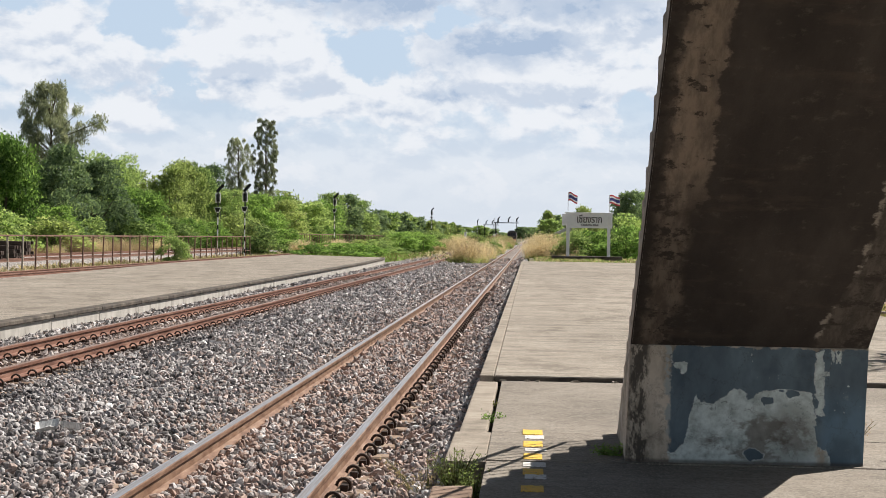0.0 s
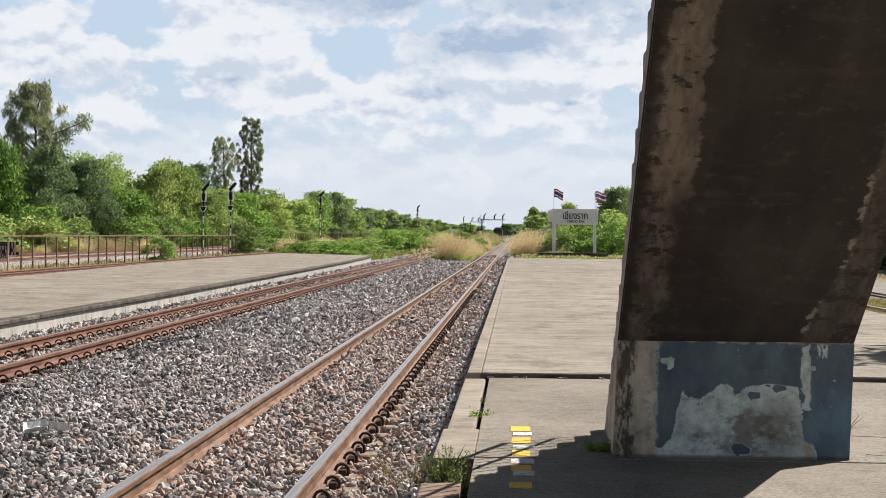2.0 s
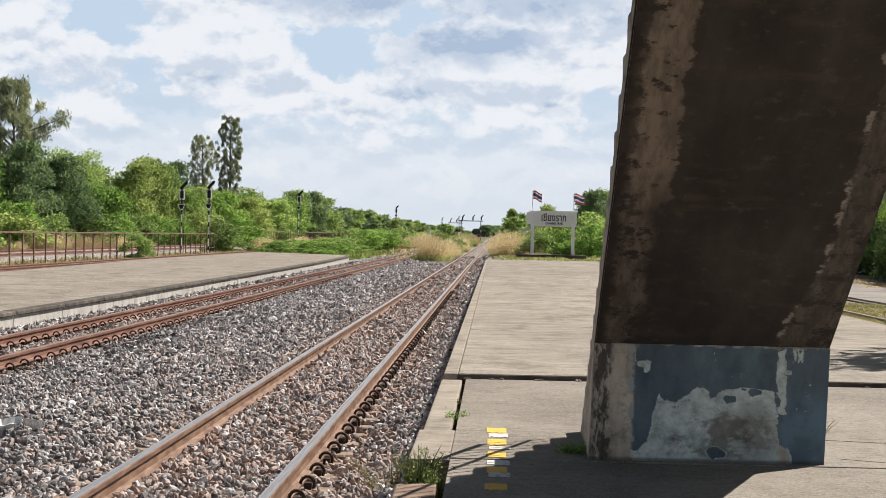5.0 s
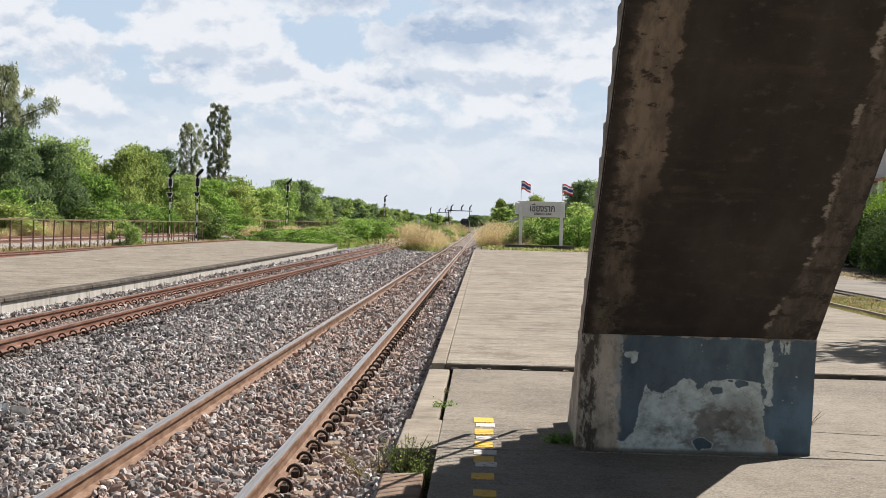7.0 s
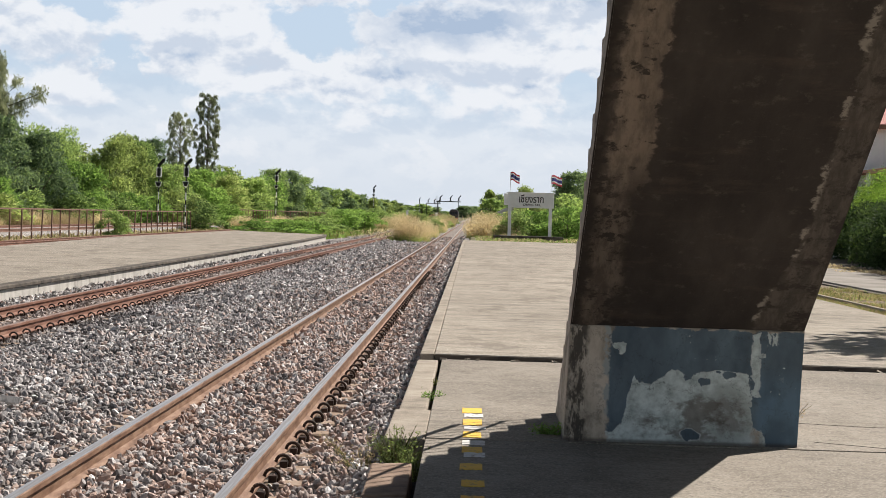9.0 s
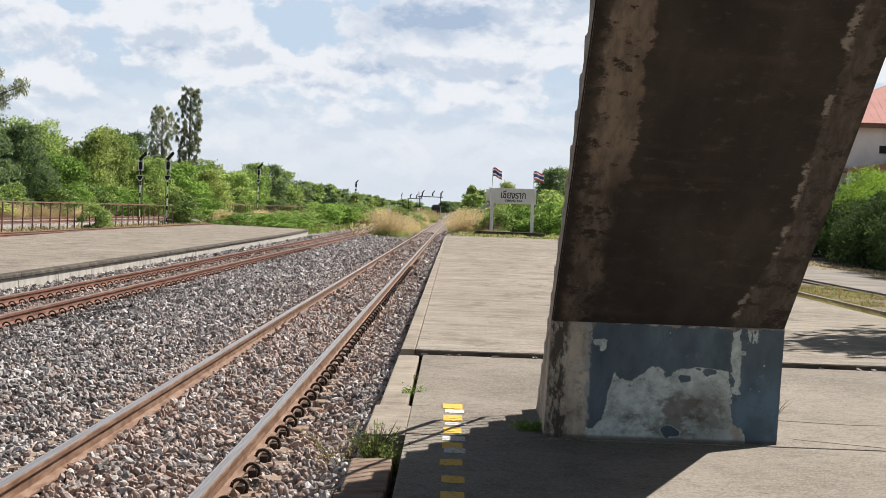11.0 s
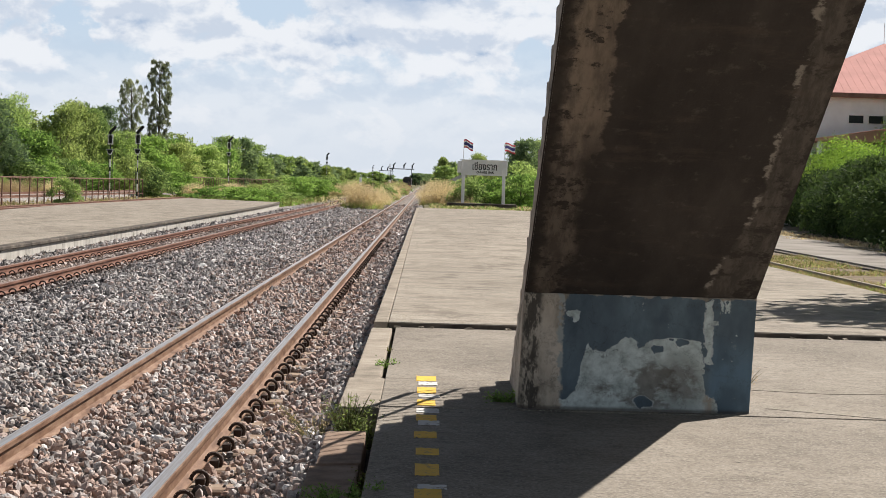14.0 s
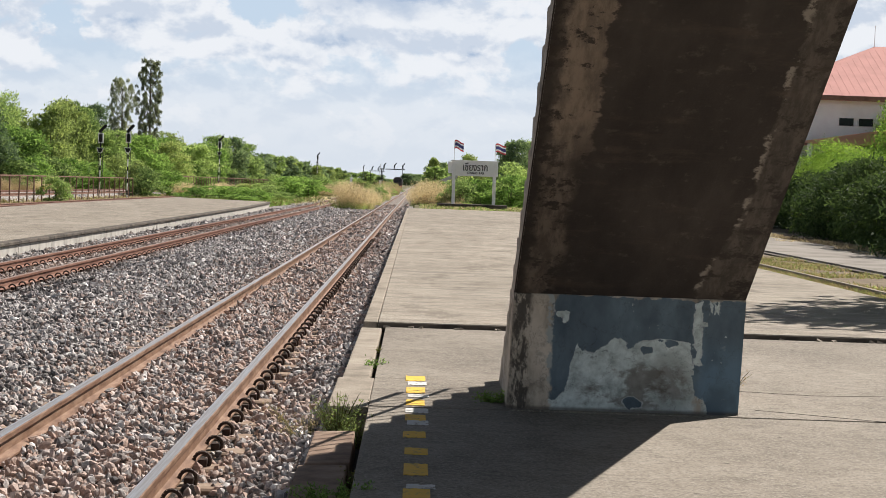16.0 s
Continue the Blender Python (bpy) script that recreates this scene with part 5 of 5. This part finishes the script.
SHRUB = [tree_meshes(31, 3.0, 4.0, 4500, "leaf_bright", 0.19, 34, 0.02), tree_meshes(32, 3.0, 4.2, 4500, "leaf", 0.19, 34, 0.02),
         tree_meshes(33, 2.6, 4.2, 4500, "leaf_olive", 0.19, 34, 0.02)]
BROAD_MID = [tree_meshes(25, 8.5, 7.5, 5500, "leaf", 0.38, 60, 0.06), tree_meshes(26, 8.0, 8.0, 5500, "leaf_olive", 0.38, 60, 0.06),
             tree_meshes(27, 8.5, 7.0, 5500, "leaf_dark", 0.38, 56, 0.06), tree_meshes(28, 7.0, 8.0, 5500, "leaf_bright", 0.38, 60, 0.04)]
BROAD_FAR = [tree_meshes(35, 8.5, 7.5, 1800, "leaf", 0.72, 30, 0.04), tree_meshes(36, 8.0, 8.0, 1800, "leaf_olive", 0.72, 30, 0.04),
             tree_meshes(37, 8.5, 7.0, 1800, "leaf_dark", 0.72, 30, 0.04), tree_meshes(38, 7.0, 8.0, 1800, "leaf_bright", 0.72, 30, 0.04)]
BROAD_LABEL = ["leafy mid-green tree in the dense tree belt", "olive-green broadleaf tree in the dense tree belt",
               "dark green broadleaf tree in the tree belt", "bright yellow-green tree at the edge of the belt"]
SHRUB_LABEL = ["bright green bushy shrub in rough grass", "mid-green bushy shrub in rough grass", "olive-green bushy shrub in rough grass"]
GZ = -0.42


def tree_at(kind, x, y, h, w):
    sizes = [(8.5, 7.5), (8.0, 8.0), (8.5, 7.0), (7.0, 8.0)]
    h *= 1.1
    meshes = BROAD_FAR if y > 340 else (BROAD_MID if x < -45 or y > 245 else BROAD)
    plant("tree", meshes[kind], x, y, GZ, (w / sizes[kind][1], w / sizes[kind][1], h / sizes[kind][0]), random.uniform(0, 6.28), BROAD_LABEL[kind], "tree", "tree belt")


def shrub_at(kind, x, y, h, w):
    sizes = [(3.0, 4.0), (3.0, 4.2), (2.6, 4.2)]
    plant("shrub", SHRUB[kind], x, y, GZ, (w / sizes[kind][1], w / sizes[kind][1], h / sizes[kind][0]), random.uniform(0, 6.28), SHRUB_LABEL[kind], "shrub", "shrubs")


random.seed(5)
for kind, x, y, h, w in ((3, -41, 118, 7.8, 8), (3, -39, 124, 8.6, 7), (2, -37.5, 133, 8.6, 7), (2, -38, 146, 8.0, 7.5), (0, -41, 160, 9.0, 8), (3, -36, 152, 5.6, 8),
                         (0, -42, 172, 9.4, 6), (1, -40, 186, 9.2, 8), (1, -41, 200, 10.2, 8), (0, -43, 214, 10.5, 8), (2, -44, 228, 11, 8), (0, -37, 205, 7.0, 8),
                         (3, -36, 222, 6.8, 9), (1, -35, 240, 6.6, 9), (3, -38, 256, 7.2, 9), (0, -35, 268, 7.0, 9), (1, -40, 275, 8.6, 9), (3, -35, 288, 7.4, 9),
                         (0, -36, 304, 9.2, 9), (2, -34.5, 318, 9.4, 9), (0, -33, 330, 8.6, 8), (3, -44, 106, 8.2, 8)):
    tree_at(kind, x, y, h, w)
for i in range(34):
    tree_at(random.choice((0, 1, 2, 0)), -48 + random.uniform(-2.5, 2.5), 112 + i * 7 + random.uniform(-2, 2), random.uniform(7.0, 9.2), random.uniform(8, 10))
for i in range(26):
    shrub_at(random.choice((1, 1, 2)), -42.5 + random.uniform(-1.5, 1.5), 108 + i * 9 + random.uniform(-2, 2), random.uniform(3.0, 4.6), random.uniform(7, 9))
y = 345
while y < 980:
    tree_at(random.choice((0, 2, 2, 1)), -39 - random.uniform(0, 6), y, random.uniform(7.2, 9.6), random.uniform(8, 11))
    y += random.uniform(9, 14) * (1 + (y - 345) / 600)
for i in range(26):
    shrub_at(random.choice((0, 1, 1, 2)), -35.8 + random.uniform(-1.2, 1.2), 98 + i * 8 + random.uniform(-2, 2), random.uniform(2.6, 4.2), random.uniform(5, 7))


def casuarina(x, y, h, w, n, seed, label, bare=0.0, side_branch=False):
    """A tall sparse tree of drooping needle tufts."""
    rng = np.random.default_rng(seed)
    lobes = []
    for i in range(180):
        f = bare + (1 - bare) * (i + 0.5) / 180
        r = w * 0.5 * (0.35 + 0.65 * math.sin(math.pi * min(1, (1.02 - f) / (1.0 - bare) * 0.85 + 0.08))) if not side_branch else w * 0.42 * math.sin(math.pi * (0.18 + 0.7 * (f - bare) / (1 - bare)))
        a = rng.uniform(0, 6.283)
        q = r * math.sqrt(rng.uniform(0.1, 1))
        s = w * rng.uniform(0.03, 0.085)
        lobes.append((q * math.cos(a), q * math.sin(a), h * f, s, s, s * 1.5))
    if side_branch:
        for dx, z in ((2.3, 9.4), (2.9, 10.3), (3.4, 11.0), (4.0, 11.6), (3.6, 10.4), (2.0, 8.6), (4.4, 10.8), (1.6, 9.2), (4.7, 11.5), (4.2, 11.0), (3.0, 9.6)):
            lobes.append((dx, rng.uniform(-0.5, 0.5), z, 0.45, 0.45, 0.5))
    p, d = crown_points(rng, lobes, n)
    v, f = leaves(rng, p, d * 0.3, 0.46, 0.065, 1.1, 0.5)
    t = base("tree", x, y, GZ, label, "tree", "tall needle trees")
    c = new("crown", array_mesh("crown", v, f, "leaf_needle"))
    c.parent = t
    bm = bmesh.new()
    tube(bm, (0, 0, 0), (0.15, 0, h * 0.55), h * 0.014, h * 0.008)
    tube(bm, (0.15, 0, h * 0.55), (0, 0, h * 0.97), h * 0.008, 0.02)
    for l in lobes[::4]:
        tube(bm, (0.1, 0, max(0.5, l[2] - w * 0.28)), l[:3], 0.05, 0.02, 5)
    part("trunk", bm, "bark", t)


casuarina(-40.4, 140, 14.3, 6.6, 15000, 3, "tall grey-green drooping tree above the belt", 0.50, True)
casuarina(-37.1, 235, 18.2, 4.2, 13000, 4, "tall slender dark conifer-like tree above the belt", 0.35)
casuarina(-41.6, 238, 15.6, 4.4, 7500, 5, "slender grey-green tree with a sparse open top", 0.45)

# weeds and shrubs along the tracks
for kind, x, y, h, w in ((1, -20.8, 101, 1.75, 2.6), (1, -22.6, 146, 2.7, 4.6), (0, -21.8, 154, 2.5, 5.0), (2, -24.0, 150, 3.0, 4.0), (0, -10.5, 118, 1.3, 4.2), (0, -12.5, 126, 1.35, 5),
                         (1, -11.0, 136, 1.5, 5), (0, -14.5, 141, 1.3, 5), (0, -10.8, 150, 2.3, 5), (1, -12.8, 165, 2.4, 5), (0, -9.8, 170, 2.2, 5), (0, -14, 185, 2.5, 6),
                         (1, -10.6, 200, 2.6, 6), (0, -16, 128, 1.15, 4), (0, -18, 150, 1.25, 5), (2, -18.2, 190, 1.35, 6), (0, -14.5, 230, 2.6, 7), (1, -9.6, 240, 2.2, 6),
                         (1, -2.2, 150, 1.6, 2.6), (2, -3.0, 190, 1.8, 3.4), (1, -3.2, 240, 2.0, 4.0), (2, -3.4, 330, 2.2, 5.0),
                         (1, 4.3, 114, 2.4, 3.4), (0, 6.0, 117, 2.6, 4.2), (0, 7.9, 115, 2.9, 4.4), (1, 3.2, 122, 2.2, 3.0), (0, 9.8, 112, 3.1, 4.6), (1, 8.6, 124, 3.8, 5.5),
                         (2, 4.9, 130, 2.6, 4.5), (0, 11.6, 120, 3.6, 5), (1, 3.4, 160, 2.2, 5), (2, 3.6, 210, 2.6, 6), (2, -8.5, 300, 2.4, 7), (1, -12, 360, 3, 8)):
    shrub_at(kind, x, y, h, w)
for kind, x, y, h, w in ((2, 10.2, 150, 6.1, 5.2), (0, 12.8, 158, 6.4, 6), (1, 6.6, 158, 4.8, 4.0), (0, 15, 150, 6, 6)):
    tree_at(kind, x, y, h, w)
plant("tree", BROAD_MID[0], 11.2, 21.9, 0.0, (0.92, 0.92, 0.86), 0.4, "leafy tree on the verge that shades the platform", "tree", "tree belt")
# the far belt that closes the line
random.seed(9)
for i in range(46):
    yy = random.uniform(900, 1500)
    xx = random.uniform(0.004, 0.085) * yy + random.uniform(0, 4)
    tree_at(random.choice((0, 2, 1)), xx, yy, yy * random.uniform(0.0125, 0.0175), random.uniform(12, 20))
for i in range(34):
    yy = random.uniform(1100, 1700)
    tree_at(random.choice((0, 2)), random.uniform(-0.12, -0.012) * yy, yy, random.uniform(7, 10), random.uniform(14, 24))
for i in range(10):
    tree_at(random.choice((0, 2)), -14 + i * 3.5 + random.uniform(-2, 2), 2300 + i * 10, 17, 26)

# dense feathery hedge beside the path
HEDGE = [tree_meshes(41, 4.2, 4.4, 17000, "leaf_hedge", 0.13, 90, 0.02, 0.35, 0.24), tree_meshes(42, 4.2, 4.4, 17000, "leaf_hedge", 0.135, 84, 0.02, 0.35, 0.24),
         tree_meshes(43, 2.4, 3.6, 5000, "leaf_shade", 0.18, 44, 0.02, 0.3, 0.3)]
random.seed(14)
for i in range(24):
    yy = 43 + i * 2.4
    xx = 16.6 + (yy - 44) * 0.13 + random.uniform(-0.4, 0.4)
    s = random.uniform(0.88, 1.08)
    plant("hedge_shrub", HEDGE[i % 2], xx, yy, 0.0, (s, s, s * random.uniform(0.84, 1.06) * (0.82 + (yy - 43) * 0.004)), random.uniform(0, 6.28),
          "bright feathery green shrub in a dense hedge", "shrub", "hedge shrubs")
    # A darker row stands in for the shade on the hedge's lower part.
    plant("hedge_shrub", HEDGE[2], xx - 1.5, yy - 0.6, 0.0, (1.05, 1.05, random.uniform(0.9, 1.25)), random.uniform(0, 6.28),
          "shrub at the foot of the hedge, shade put into its dark green leaf colour", "shrub", "hedge shrubs")
for i in range(13):
    yy = 47 + i * 4.4
    plant("hedge_shrub", HEDGE[i % 2], 20.0 + (yy - 44) * 0.13 + random.uniform(-0.8, 0.8), yy, 0.0, (1.15, 1.15, 0.078 * yy / 4.2 * random.uniform(0.85, 1.2)), random.uniform(0, 6.28),
          "tall feathery green shrub behind the hedge", "shrub", "hedge shrubs")

# dry grass
GREEN_BLADES = grass_mesh(55, 1500, 1.02, 1.15, 0.034, "leaf_olive", 0.45)
STRAW = [grass_mesh(51, 1300, 0.85, 2.1, 0.022, "straw", 0.40, plumes=2), grass_mesh(52, 1300, 1.05, 1.8, 0.024, "straw", 0.50, plumes=2),
         grass_mesh(53, 1500, 1.6, 2.0, 0.03, "pink_straw", 0.4, plumes=1)]


def straw_at(kind, x, y, s, label="pale dry straw-coloured tall grass clump"):
    ob = base("tall_grass", x, y, -0.30 if -8 < x < 3 else GZ, label, "grass clump", "dry grass clumps")
    ob.scale = (s, s, s)
    ob.rotation_euler = (0, 0, random.uniform(0, 6.28))
    new("blades", STRAW[kind]).parent = ob
    if kind < 2:
        new("green_blades", GREEN_BLADES).parent = ob


for kind, x, y, s in ((0, -2.75, 103, 0.9), (1, -2.35, 105.5, 0.85), (0, -2.9, 109, 0.8), (1, -2.2, 125, 0.8), (1, -3.2, 135, 0.8), (1, -2.4, 170, 0.95), (0, -3.0, 210, 1.1),
                      (1, -2.6, 260, 1.2), (0, 2.3, 115, 1.0), (0, 2.9, 118, 1.05), (1, 3.4, 114, 0.95), (1, 2.1, 121, 1.0), (0, 3.8, 119, 0.95), (0, 2.6, 126, 1.1), (1, 2.2, 138, 1.05), (0, 2.9, 134, 1.1), (1, 2.6, 150, 1.1), (0, 2.4, 170, 1.1),
                      (1, 2.8, 196, 1.25), (0, 2.8, 230, 1.3), (1, -8.6, 190, 1.0), (0, -8.2, 215, 1.1), (1, -7.9, 240, 1.1), (0, -9.8, 260, 1.2), (1, 4.0, 111, 0.55)):
    straw_at(kind, x, y, s)
for i in range(20):
    straw_at(2 if i % 3 else 1, random.uniform(-34.5, -32.5), 98 + i * 3.4, random.uniform(0.5, 0.95), "dry pinkish tall grass beyond the yard tracks")
for i in range(10):
    straw_at(1, random.uniform(-20.5, -19.2), 150 + i * 6, random.uniform(0.5, 0.9), "dry grass along the foot of the fence")


def weeds(name, label, seed, n, region, h, w, mats, z):
    """Low weeds scattered over a strip of ground."""
    for k, mat in enumerate(mats):
        rng = np.random.default_rng(seed + k)
        x0, x1, y0, y1 = region
        m = n // len(mats)
        c = np.stack([rng.uniform(x0, x1, m), rng.uniform(y0, y1, m), np.zeros(m)], 1)
        clump = np.array([noise.noise((a * 0.7, b * 0.35, seed)) for a, b, _ in c])
        c = c[clump > (-0.04 if name == "verge_weeds" else -0.12)]
        m = len(c)
        hh = h * rng.uniform(0.3, 1.0, m)
        c[:, 2] = z + rng.uniform(0.1, 0.5, m) * hh
        nrm = np.zeros((m, 3))
        nrm[:, 2] = 0.9
        v, f = leaves(rng, c, nrm, h * 0.8, w, 0.0, 0.7)
        scatter_stuff(name, array_mesh(name, v, f, mat), label, "weeds")


weeds("verge_weeds", "low dry and green weeds on the verge beside the platform", 61, 50000, (7.75, 10.6, 14, 60), 0.13, 0.018, ("weed", "weed", "leaf_olive", "pink_straw", "pink_straw"), 0.02)
weeds("verge_weeds", "low weeds and leaf litter spilling over the platform's back edge", 91, 26000, (7.5, 8.2, 14, 50), 0.10, 0.012, ("weed", "pink_straw", "leaf_olive", "pink_straw"), 0.13)
weeds("yard_weeds", "low weeds between the siding and the fence", 64, 16000, (-24.5, -18.6, 50, 170), 0.36, 0.07, ("weed", "pink_straw", "straw"), GZ)
weeds("siding_weeds", "sparse weeds along the back of the island platform", 68, 4000, (-15.9, -14.7, 40, 130), 0.25, 0.06, ("weed", "straw"), GZ + 0.1)
weeds("end_weeds", "rough grass past the platform end and round the sign", 71, 9000, (1.6, 9.2, 93, 112), 0.22, 0.05, ("weed", "leaf_bright", "straw"), 0.16)
weeds("track_end_weeds", "rough green grass past the island platform end", 74, 16000, (-15.5, -7.3, 104, 150), 0.7, 0.13, ("leaf_bright", "weed"), GZ)
weeds("far_grass", "rough grass beside the far line", 77, 14000, (-9.5, -2.9, 110, 330), 0.6, 0.14, ("weed", "straw"), -0.35)
weeds("hedge_litter", "dry leaves and twigs under the hedge", 79, 6000, (13.3, 15.5, 38, 80), 0.12, 0.05, ("straw", "pink_straw"), 0.07)


# ---- small plants near the kerb ----
def weed_plant(name, x, y, z, h, spread, stems, leafs, mat, label, seed, leaf=0.03, bare_ends=True):
    rng = np.random.default_rng(seed)
    t = base(name, x, y, z, label, "weed", "weeds by the kerb")
    bm = bmesh.new()
    pts = []
    for i in range(stems):
        a = rng.uniform(0, 6.283)
        r = spread * math.sqrt(rng.uniform(0.05, 1))
        hh = h * rng.uniform(0.45, 1.0)
        p0 = Vector((0.15 * r * math.cos(a), 0.15 * r * math.sin(a), 0))
        p1 = Vector((0.55 * r * math.cos(a), 0.55 * r * math.sin(a), hh * 0.6))
        p2 = Vector((r * math.cos(a), r * math.sin(a), hh))
        tube(bm, p0, p1, 0.0028, 0.002, 4)
        tube(bm, p1, p2, 0.002, 0.0008, 4)
        pts += [p0.lerp(p1, rng.uniform(0.2, 1)) for _ in range(2)] + [p1.lerp(p2, rng.uniform(0, 1)) for _ in range(3)]
    part("stalk", bm, "weed", t)
    base_pts = np.array([tuple(p) for p in pts])
    c = base_pts[rng.integers(0, len(base_pts), leafs)] + rng.normal(size=(leafs, 3)) * leaf * 0.7
    c[:, 2] = np.maximum(c[:, 2], 0.005)
    v, f = leaves(rng, c, np.tile([0, 0, 0.4], (leafs, 1)), leaf, leaf * 0.42, 0.0, 0.9)
    new("foliage", array_mesh("foliage", v, f, mat)).parent = t


weed_plant("weed_plant", 0.88, 9.75, -0.02, 0.30, 0.20, 70, 1000, "leaf_olive", "straggly green weed growing from the platform kerb", 81, 0.018)
weed_plant("weed_plant", 0.70, 10.0, -0.14, 0.34, 0.30, 34, 300, "straw", "dry twiggy weed beside the ballast", 82, 0.026)
weed_plant("weed_plant", 1.0, 9.5, -0.02, 0.22, 0.16, 24, 600, "leaf_olive", "small green weed in the kerb joint", 83, 0.016)
weed_plant("weed_plant", 0.96, 7.30, 0.0, 0.20, 0.20, 40, 2600, "leaf_bright", "fresh green weed growing beside the sunken kerb", 84, 0.02)
weed_plant("weed_plant", 1.02, 8.0, 0.0, 0.13, 0.08, 12, 150, "weed", "tiny weed in the kerb joint", 85, 0.022)
weed_plant("weed_plant", 1.82, 10.35, PLAT, 0.06, 0.13, 16, 420, "leaf_bright", "small moss-green weed at the stair foot", 86, 0.022)
weed_plant("weed_plant", 1.04, 12.3, PLAT - 0.03, 0.07, 0.09, 12, 180, "leaf_bright", "small weed in the kerb joint", 87, 0.022)
weed_plant("weed_plant", 1.04, 13.4, PLAT - 0.03, 0.05, 0.05, 8, 70, "weed", "tiny weed in the kerb joint", 88, 0.02)
weed_plant("weed_plant", 3.62, 11.6, PLAT, 0.2, 0.14, 10, 60, "pink_straw", "dry twig weed beside the stair foot", 89, 0.02)


# ---- litter ----
def litter():
    t = base("plastic_tray", -2.45, 13.0, -0.12, "crumpled white plastic tray lying on the ballast", "litter")
    rng = random.Random(3)
    for i, (dx, tilt, turn) in enumerate(((-0.09, 12, 14), (0.09, -9, 22))):
        bm = bmesh.new()
        bmesh.ops.create_grid(bm, x_segments=7, y_segments=5, size=0.5)
        for v in bm.verts:
            ex = max(abs(v.co.x), abs(v.co.y)) * 2
            v.co.z = (0.26 if ex > 0.9 else 0.0) + rng.uniform(-0.05, 0.05)
        bmesh.ops.solidify(bm, geom=list(bm.faces), thickness=0.02)
        ob = part("half_tray" if i == 0 else "half_lid", bm, "litter", t)
        ob.matrix_basis = pose(dx, 0.02 * i, 0.055, tilt, -tilt, turn) @ Matrix.Diagonal((0.19, 0.17, 0.17, 1))


litter()


def pale_stone(x, y, s):
    bm = bmesh.new()
    bmesh.ops.create_icosphere(bm, subdivisions=2, radius=s)
    for v in bm.verts:
        v.co *= 1 + 0.25 * noise.noise(v.co * 40 + Vector((x, y, 0)))
        v.co.z *= 0.6
    ob = mesh_object("pale_stone", bm, "litter")
    ob.location = (x, y, bed_height(x, y) + 0.035)
    tagged(ob, "single white stone among the grey ballast", "stone", "white stones")


pale_stone(-2.85, 30.8, 0.085)
pale_stone(-3.6, 24.5, 0.05)
pale_stone(-3.1, 18.2, 0.045)
